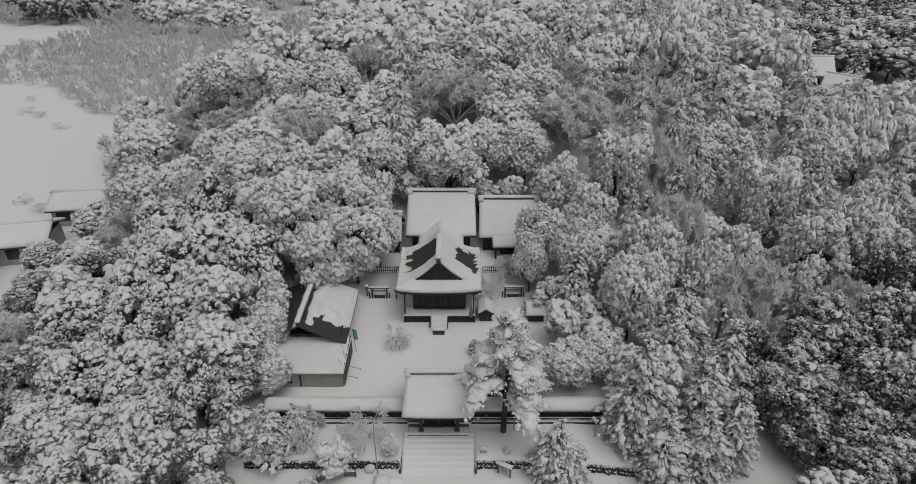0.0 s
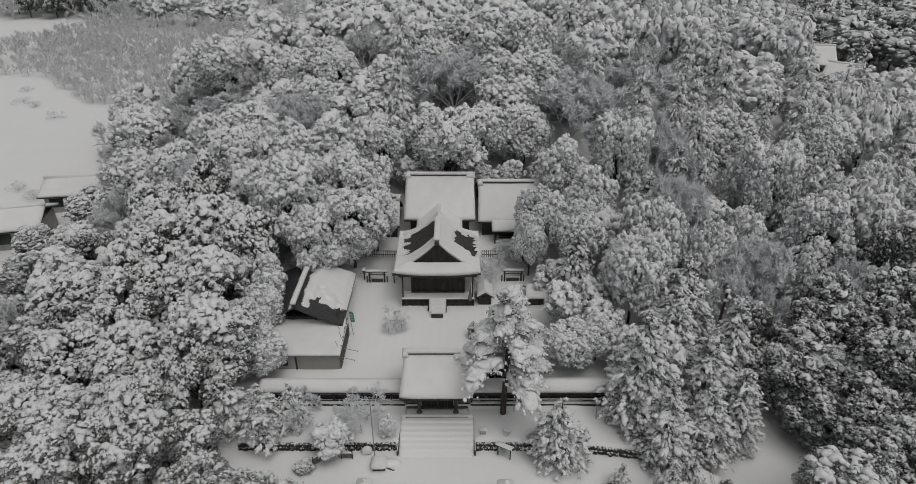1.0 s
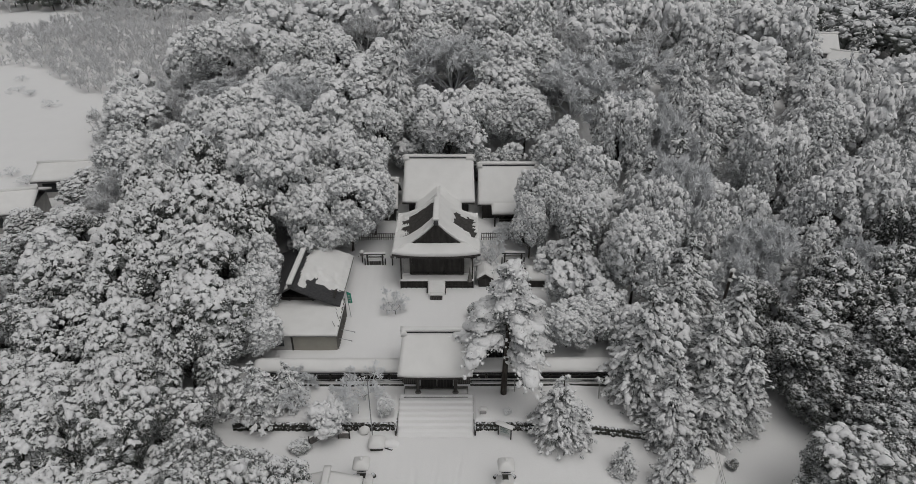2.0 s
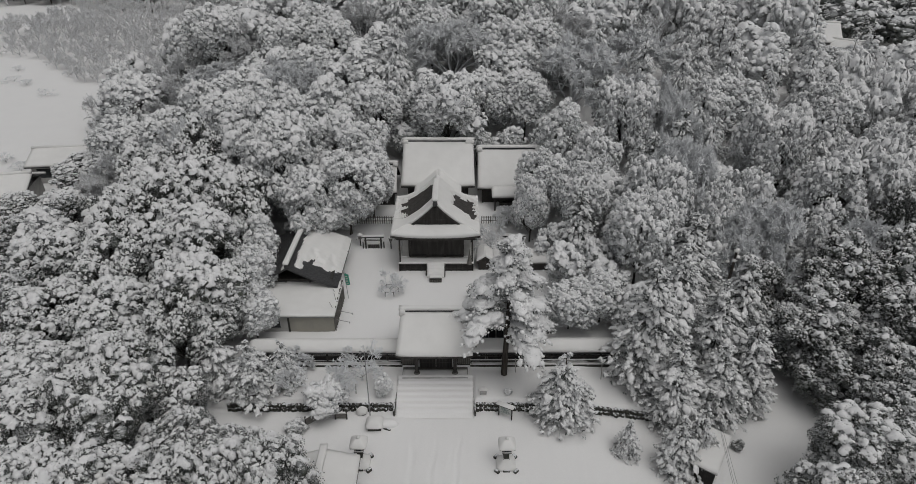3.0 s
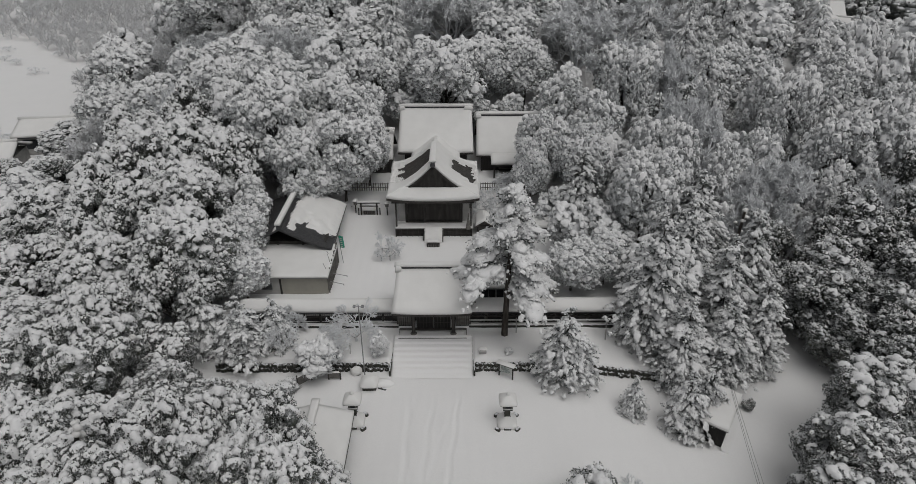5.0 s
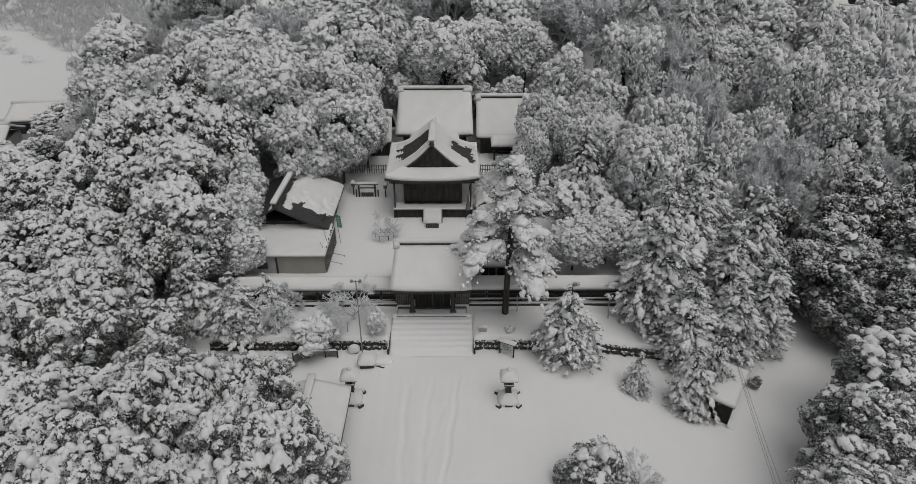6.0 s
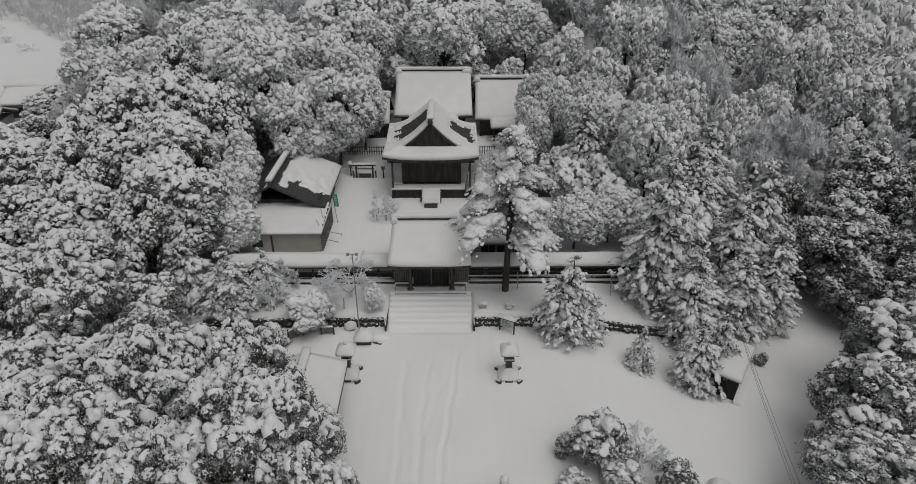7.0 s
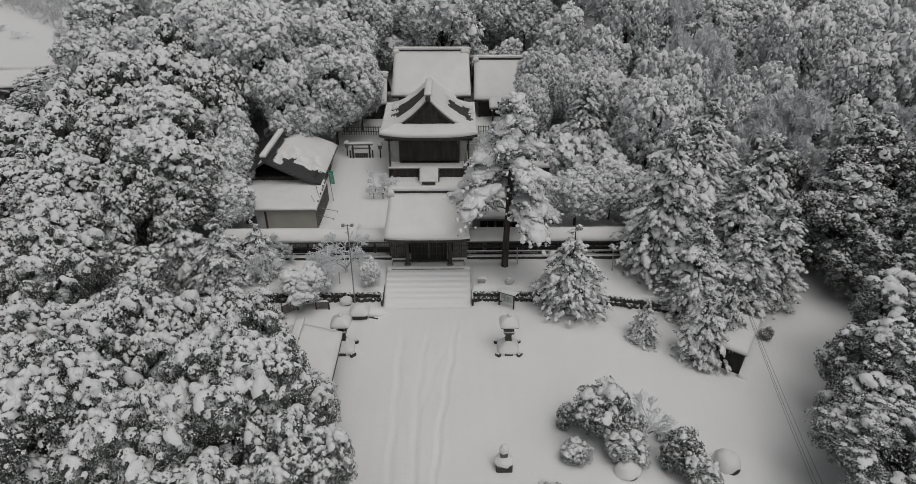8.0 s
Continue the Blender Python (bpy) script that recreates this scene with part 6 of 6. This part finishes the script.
def stone_lantern(x, y):
    z = g(x, y)
    q = math.pi / 4
    t = thing("stone_lantern", (x, y, z), "tall square stone lantern with a snow-laden cap on four feet", "lantern", "stone lanterns")
    part("base", lathe((x, y, z + 0.22), ((0.74, 0.0), (0.72, 0.12), (0.58, 0.18), (0.50, 0.36), (0.38, 0.42), (0.34, 0.60)), 4, q), STONE, t)
    for k in range(4):
        a = q + k * math.pi / 2
        fx, fy = x + 0.98 * math.cos(a), y + 0.98 * math.sin(a)
        part("foot", box(fx - 0.20, fx + 0.20, fy - 0.12, fy + 0.12, z - 0.1, z + 0.20, 0.04, turn=Matrix.Rotation(a + math.pi / 2, 4, "Z")), STONE_DARK, t, "dark curled stone foot")
    # solid dark block that stands for the shade in the base's opening
    part("recess", box(x - 0.26, x + 0.26, y - 0.76, y - 0.56, z + 0.02, z + 0.20, 0.03), STONE_DARK, t, "dark block painting the shade of the hollow under the base")
    part("shaft", lathe((x, y, z + 0.78), ((0.33, 0.0), (0.27, 0.10), (0.24, 0.38), (0.26, 0.54), (0.42, 0.64), (0.46, 0.72)), 4, q), STONE_DARK, t)
    fb = part("firebox", lathe((x, y, z + 1.50), ((0.48, 0.0), (0.48, 0.07), (0.37, 0.08), (0.37, 0.54)), 4, q), STONE, t)
    # firebox is solid: dark plates paint the shade of its four openings
    for k in range(4):
        a = k * math.pi / 2
        part("opening", box(x + 0.27 * math.cos(a) - 0.18, x + 0.27 * math.cos(a) + 0.18, y + 0.27 * math.sin(a) - 0.02, y + 0.27 * math.sin(a) + 0.02, z + 1.62, z + 1.98, 0.005, turn=Matrix.Rotation(a + math.pi / 2, 4, "Z")), GLASS_DARK, fb, "dark plate for the shade inside the opening")
    cap = part("cap", lathe((x, y, z + 2.04), ((0.74, 0.0), (0.80, 0.07), (0.46, 0.24), (0.2, 0.34)), 4, q), STONE, t)
    part("snow_cover", squared(lathe((x, y, z + 2.09), ((0.58, 0.0), (0.63, 0.05), (0.61, 0.16), (0.50, 0.30), (0.36, 0.43), (0.20, 0.54), (0.08, 0.59), (0.01, 0.60)), 24, 0.0), x, y, power=8.0), ROOF_SNOW, cap, "hipped cap of snow", smooth=True)
    fin = part("finial", lathe((x, y, z + 2.46), ((0.10, 0.0), (0.14, 0.1), (0.11, 0.2), (0.03, 0.26)), 10), STONE, t)
    part("snow_cover", lathe((x, y, z + 2.64), ((0.12, 0.0), (0.16, 0.06), (0.14, 0.16), (0.08, 0.22), (0.02, 0.24)), 12), ROOF_SNOW, fin, smooth=True)
    snow_pad(fb, x - 0.33, x + 0.33, y - 0.345, y - 0.262, z + 1.572, 0.05, 92.0)
    part("snow_skirt", squared(lathe((x, y, z + 0.12), ((0.70, -0.14), (0.69, 0.10), (0.64, 0.20), (0.52, 0.33), (0.41, 0.47), (0.33, 0.60), (0.28, 0.68), (0.22, 0.71)), 24, 0.0), x, y, power=8.0), ROOF_SNOW, t, "snow banked on the base", smooth=True)


stone_lantern(3.68, 32.15)
stone_lantern(-7.05, 32.3)


def blob(x, y, z, rx, ry, rz, seed, seg=20, rings=9):
    """An uneven rounded mass of snow that meets the ground."""
    bm = bmesh.new()
    bmesh.ops.create_uvsphere(bm, u_segments=seg, v_segments=rings * 2, radius=1.0)
    for v in bm.verts:
        n1 = noise.noise(Vector(v.co) * 1.7 + Vector((seed, 0, 0)))
        n2 = noise.noise(Vector(v.co) * 4.1 + Vector((0, seed, 0)))
        s = 1 + 0.16 * n1 + 0.06 * n2
        v.co = Vector((x + v.co.x * rx * s, y + v.co.y * ry * s, z + max(v.co.z, -0.35) * rz * s))
    return bm


rock = thing("stone_marker", (-6.4, 35.9, 0.0), "low dark stone block half buried in snow", "stone")
part("block", box(-6.92, -5.88, 35.45, 36.35, -0.1, 0.42, 0.04), STONE_DARK, rock)
part("foot", box(-5.80, -5.10, 35.52, 35.68, -0.1, 0.16, 0.04, turn=Matrix.Rotation(-0.4, 4, "Z")), STONE_DARK, rock)
part("snow_cover", squared(lathe((-6.42, 35.92, 0.424), ((0.66, 0.0), (0.69, 0.06), (0.62, 0.18), (0.46, 0.36), (0.32, 0.46), (0.16, 0.50), (0.02, 0.51)), 24), -6.42, 35.92, power=7.0), ROOF_SNOW, rock, "hipped cap of snow", smooth=True)
part("snow_drift", blob(-5.45, 36.1, 0.02, 0.95, 0.48, 0.46, 3.0), SNOW, rock, "snow drifted against the block", smooth=True)
post = thing("stone_post", (2.7, 22.5, 0.0), "short stone pillar on a dark plinth capped with snow", "stone")
part("plinth", box(2.25, 3.1, 22.2, 22.95, -0.1, 0.42, 0.05), STONE_DARK, post)
part("pillar", box(2.48, 2.86, 22.5, 22.85, 0.4, 1.15, 0.05), STONE, post)
part("snow_cover", blob(2.68, 22.62, 0.45, 0.5, 0.45, 0.3, 5.0), ROOF_SNOW, post, smooth=True)
part("snow_cap", blob(2.67, 22.68, 1.15, 0.26, 0.24, 0.3, 6.0), ROOF_SNOW, post, smooth=True)
boulder = thing("round_boulder", (14.9, 23.4, -1.0), "rounded boulder wearing a smooth dome of snow", "boulder")
gz = g(14.9, 23.4)
part("rock", blob(14.95, 23.15, gz + 0.05, 0.48, 0.42, 0.34, 8.0), STONE_DARK, boulder, smooth=True)
part("snow_cover", blob(14.8, 23.4, gz + 0.28, 0.74, 0.70, 0.66, 9.0), ROOF_SNOW, boulder, smooth=True)

mound = thing("low_boulder", (9.0, 22.1, -0.6), "low stone wholly under a smooth hump of snow", "boulder")
gz = g(9.0, 22.1)
part("rock", blob(9.0, 22.1, gz + 0.1, 0.6, 0.5, 0.4, 14.0), STONE_DARK, mound, smooth=True)
part("snow_cover", blob(9.0, 22.12, gz + 0.25, 0.68, 0.56, 0.5, 15.0), ROOF_SNOW, mound, smooth=True)

pebble = thing("small_boulder", (-7.6, 37.35, 0.0), "small round stone under snow before the wall", "boulder")
part("rock", blob(-7.6, 37.4, 0.12, 0.36, 0.28, 0.32, 17.0), STONE_DARK, pebble, smooth=True)
part("snow_cover", blob(-7.6, 37.38, 0.26, 0.46, 0.36, 0.40, 18.0), ROOF_SNOW, pebble, smooth=True)

# ---- lamp post, boards and wires ----
lamp = thing("lamp_post", (-6.9, 36.95, 0.3), "thin grey metal lamp post with two small heads", "lamp post")
part("pole", rod((-6.9, 36.95, -0.05), (-6.9, 36.95, 6.75), 0.05, 0.035, 10), METAL, lamp)
part("cross_arm", rod((-7.2, 36.95, 6.65), (-6.6, 36.95, 6.65), 0.025, seg=8), METAL, lamp)
for x in (-7.2, -6.6):
    part("lamp_head", box(x - 0.1, x + 0.1, 36.82, 37.05, 6.60, 6.77, 0.03), METAL, lamp)
notice = thing("notice_board", (3.95, 36.9, 0.05), "roofed notice board with a pale printed panel", "notice board")
NB = Matrix.Rotation(radians(-28), 4, "Z")
for s in (-0.56, 0.56):
    p = NB @ Vector((s, 0, 0))
    part("post", box(3.95 + p.x - 0.045, 3.95 + p.x + 0.045, 36.9 + p.y - 0.045, 36.9 + p.y + 0.045, -0.1, 1.2, 0.01, turn=NB), WOOD, notice)
bd = part("board", box(3.43, 4.47, 36.87, 36.93, 0.42, 1.06, 0.01, turn=NB), SIGN, notice, "pale printed panel")
bm = bmesh.new()
for k, (a, b, z) in enumerate(((-0.4, 0.05, 0.94), (-0.4, 0.34, 0.85), (-0.4, 0.2, 0.77), (-0.4, 0.32, 0.69), (-0.2, 0.4, 0.59), (-0.4, 0.15, 0.50))):
    p = NB @ Vector(((a + b) / 2, -0.034, 0))
    box(3.95 + p.x - (b - a) / 2, 3.95 + p.x + (b - a) / 2, 36.9 + p.y - 0.003, 36.9 + p.y + 0.003, z, z + 0.04, 0.0, bm, turn=NB)
part("print", bm, INK, bd, "faded lines of print")
nr = part("roof", box(3.25, 4.65, 36.72, 37.12, 1.17, 1.23, 0.01, turn=NB), WOOD, notice)
part("snow_cover", box(3.22, 4.68, 36.69, 37.15, 1.234, 1.36, 0.06, turn=NB), ROOF_SNOW, nr, smooth=True)
for k, (x, y, w, h, a) in enumerate(((-11.4, 36.35, 1.15, 0.75, 40), (-9.2, 36.75, 0.9, 0.55, 0))):
    R = Matrix.Rotation(radians(a), 4, "Z")
    t = thing("wooden_sign", (x, y, 0.0), "low weathered wooden sign standing in the snow", "sign", "wooden signs")
    part("board", box(x - w / 2, x + w / 2, y - 0.04, y + 0.04, 0.12, 0.12 + h, 0.015, turn=R), WOOD_PALE, t)
    for s in (-1, 1):
        p = R @ Vector((s * w * 0.5, 0, 0))
        part("post", box(x + p.x - 0.05, x + p.x + 0.05, y + p.y - 0.05, y + p.y + 0.05, -0.1, 0.3 + h, 0.01), WOOD, t)
    cap = part("snow_cover", box(x - w / 2 - 0.03, x + w / 2 + 0.03, y - 0.09, y + 0.09, 0.124 + h, 0.22 + h, 0.04, turn=R), ROOF_SNOW, t, smooth=True)
for k, (x, y, h, lean) in enumerate(((5.1, 41.2, 1.5, 0.06), (12.35, 40.6, 1.7, 0.10), (-8.2, 38.6, 1.0, -0.05), (-10.6, 40.2, 0.8, 0.0))):
    z = g(x, y)
    tagged(solo("wooden_stake", rod((x, y, z - 0.1), (x - lean, y, z + h), 0.045, 0.04, 8), PAPER, "thin pale wooden stake leaning in snow", "stake", "stakes"))
slabstone = thing("leaning_slab", (2.15, 38.6, 0.95), "flat stone slab leaning in snow on the terrace", "stone")
part("slab", box(1.95, 2.5, 38.45, 38.6, 0.9, 1.45, 0.03, turn=Matrix.Rotation(0.35, 4, "X")), WALL_GREY, slabstone)
part("snow_cover", blob(2.25, 38.8, 1.2, 0.42, 0.3, 0.26, 12.0), ROOF_SNOW, slabstone, smooth=True)
wires = thing("utility_pole", (21.2, 40.6, -1.3), "slim utility pole among conifers carrying thin black cables", "utility pole")
part("pole", rod((21.2, 40.6, -1.6), (21.2, 40.6, 2.2), 0.1, 0.08, 10), BARK, wires)
for k, dx in enumerate((-0.20, -0.04, 0.20)):
    bm = bmesh.new()
    pts = [Vector((21.2 + dx * (0.4 + 1.6 * t) + (17.2 - 21.2) * t, 40.6 + (13.0 - 40.6) * t, 1.9 - 0.12 * k - 1.6 * t - 2.6 * t * (1 - t))) for t in (i / 14 for i in range(15))]
    for a, b in zip(pts, pts[1:]):
        rod(a, b, 0.009, seg=5, bm=bm, cap=False)
    part("cable", bm, CABLE, wires)

# ---- the ring fence round the plum tree ----
ring = thing("tree_guard", (-6.6, 52.5, 1.7), "low ring of stakes and rope round a small tree", "tree guard")
gz = g(-6.6, 52.5)
pts = [Vector((-6.6 + 0.85 * math.cos(k * math.pi / 3), 52.45 + 0.85 * math.sin(k * math.pi / 3), gz)) for k in range(6)]
for k, p in enumerate(pts):
    part("stake", rod(p - Vector((0, 0, 0.1)), p + Vector((0, 0, 0.5)), 0.035, seg=8), WOOD, ring)
    q = pts[(k + 1) % 6]
    part("rope", rod(p + Vector((0, 0, 0.42)), q + Vector((0, 0, 0.42)), 0.015, seg=6), WOOD, ring)

# ---- far houses ----


def far_house(x, y, turn, long, deep, wall, rise, label, windows):
    z = g(x, y)
    R = Matrix.Rotation(radians(turn), 4, "Z")
    t = thing("house", (x, y, z), label, "house", "far houses")

    def at(a, b, c):
        p = R @ Vector((a, b, 0))
        return (x + p.x, y + p.y, z + c)

    tmp = bmesh.new()
    bmesh.ops.create_cube(tmp, size=1.0, matrix=Matrix.Translation(at(0, 0, wall / 2 - 0.2)) @ R @ Matrix.Diagonal((long, deep, wall + 0.4, 1)))
    part("wall", merged(bmesh.new(), tmp), WALL_GREY, t)
    bm, bs = bmesh.new(), bmesh.new()
    for s in (-1, 1):
        def surf(u, v, s=s):
            return at((u - 0.5) * (long + 1.0), s * v * (deep / 2 + 0.7), wall + rise * (1 - v) ** 1.15)

        slab(surf, 10, 5, lambda u, v: 0.0, lambda u, v: -0.15, bm)
        slab(surf, 20, 8, lambda u, v: 0.004 + snow_depth(0.35, 0.05, 0.15, 0.05, x + s, open_v0=True)(u, v), lambda u, v: 0.004, bs)
    rf = part("roof", bm, TILE, t)
    part("snow_cover", bs, ROOF_SNOW, rf, smooth=True)
    rg = part("ridge", rod(at(-long / 2 - 0.5, 0, wall + rise + 0.28), at(long / 2 + 0.5, 0, wall + rise + 0.28), 0.14, seg=10), TILE, t)
    part("snow_cover", rod(at(-long / 2 - 0.5, 0, wall + rise + 0.33), at(long / 2 + 0.5, 0, wall + rise + 0.33), 0.23, seg=10), ROOF_SNOW, rg, smooth=True)
    for k in range(windows):
        a = -long / 2 + long * (k + 0.5) / windows
        tmp = bmesh.new()
        bmesh.ops.create_cube(tmp, size=1.0, matrix=Matrix.Translation(at(a, -deep / 2 - 0.03, wall * 0.55)) @ R @ Matrix.Diagonal((long / windows * 0.6, 0.08, wall * 0.5, 1)))
        part("window", merged(bmesh.new(), tmp), GLASS_DARK, t, "dark window")


far_house(-53.0, 82.0, 8, 9.5, 5.6, 2.6, 1.2, "low house with dark windows and a snow-covered roof by the field", 3)
far_house(-58.4, 71.0, 12, 10.5, 6.0, 2.8, 1.4, "long low house with a snow-covered roof by the field", 4)
far_house(-63.0, 62.0, 18, 12.0, 7.0, 3.0, 1.8, "low house with a snow-covered roof near trees", 4)
far_house(-43.8, 50.2, -20, 4.6, 4.4, 2.2, 1.3, "small open hut with a pyramidal snowy roof", 1)
far_house(75.0, 132.6, -8, 5.6, 6.4, 3.2, 3.0, "distant temple building with a tall snow-covered roof", 3)
far_house(78.6, 127.6, -36, 5.6, 4.6, 2.6, 1.8, "distant outbuilding with a dark-edged snowy roof", 2)

# ---- the dark stone wall along the terrace ----
walls_of_terrace = thing("retaining_wall", (1.0, 37.9, 0.0), "low retaining wall of dark rough stones topped with snow", "wall", kind="structure")
brick_meshes = []
for k in range(6):
    bm = bmesh.new()
    bmesh.ops.create_icosphere(bm, subdivisions=1, radius=1.0)
    for v in bm.verts:
        v.co = Vector((math.copysign(abs(v.co.x) ** 0.7, v.co.x), math.copysign(abs(v.co.y) ** 0.7, v.co.y), math.copysign(abs(v.co.z) ** 0.7, v.co.z))) * (1 + 0.22 * noise.noise(v.co * 2 + Vector((k * 5, 0, 0))))
    me = bpy.data.meshes.new("stone")
    bm.to_mesh(me)
    bm.free()
    me.materials.append(STONE_DARK)
    brick_meshes.append(me)
pick = random.Random(3)
for x0, x1 in ((-18.5, -5.1), (1.6, 17.5)):
    x = x0
    while x < x1:
        w = pick.uniform(0.22, 0.42)
        for row in range(2):
            o = new("stone", brick_meshes[pick.randrange(6)])
            o.parent = walls_of_terrace
            base = float(ground_z(x, 37.5))
            o.matrix_basis = Matrix.Translation((x + w / 2 - 1.0 + pick.uniform(-0.05, 0.05), 37.72 - 37.9 + 0.1 * row + pick.uniform(-0.06, 0.06), base + 0.14 + 0.36 * row)) @ pose(0, 0, 0, pick.uniform(-15, 15), pick.uniform(-15, 15), pick.uniform(0, 180)) @ Matrix.Diagonal((w * 0.62, 0.22, 0.23, 1))
        x += w

# ---- dead snags that stand out of the trees ----


def snag(x, y, high, lean, seed):
    z = g(x, y)
    r = random.Random(seed)
    t = thing("dead_snag", (x, y, z), "broken dead trunk with snow clinging to its top", "snag", "dead snags")
    top = Vector((x + lean[0], y + lean[1], z + high))
    part("trunk", rod((x, y, z - 0.2), top, 0.2, 0.12, 9), BARK, t)
    for k in range(4):
        f = 0.72 + 0.08 * k
        p = Vector((x, y, z)) * (1 - f) + top * f
        d = Vector((r.uniform(-1, 1), r.uniform(-1, 1), 0.6)).normalized() * r.uniform(0.5, 1.0)
        part("stub", rod(p, p + d, 0.06, 0.03, 7), BARK, t)
        part("snow_clump", blob(*(p + d * 0.7 + Vector((0, 0, 0.06))), 0.22, 0.16, 0.14, seed + k, 12, 5), ROOF_SNOW, t, smooth=True)
    for k in range(4):
        p = top + Vector((r.uniform(-0.2, 0.2), r.uniform(-0.2, 0.2), 0.05 - 0.35 * k))
        part("snow_clump", blob(*p, 0.26, 0.2, 0.24, seed + 10 + k, 12, 5), ROOF_SNOW, t, smooth=True)


snag(-22.4, 33.6, 6.2, (0.6, 0.3), 1)
snag(26.2, 50.6, 8.6, (0.3, 0.2), 2)
snag(-21.6, 24.0, 7.6, (1.3, 0.4), 3)
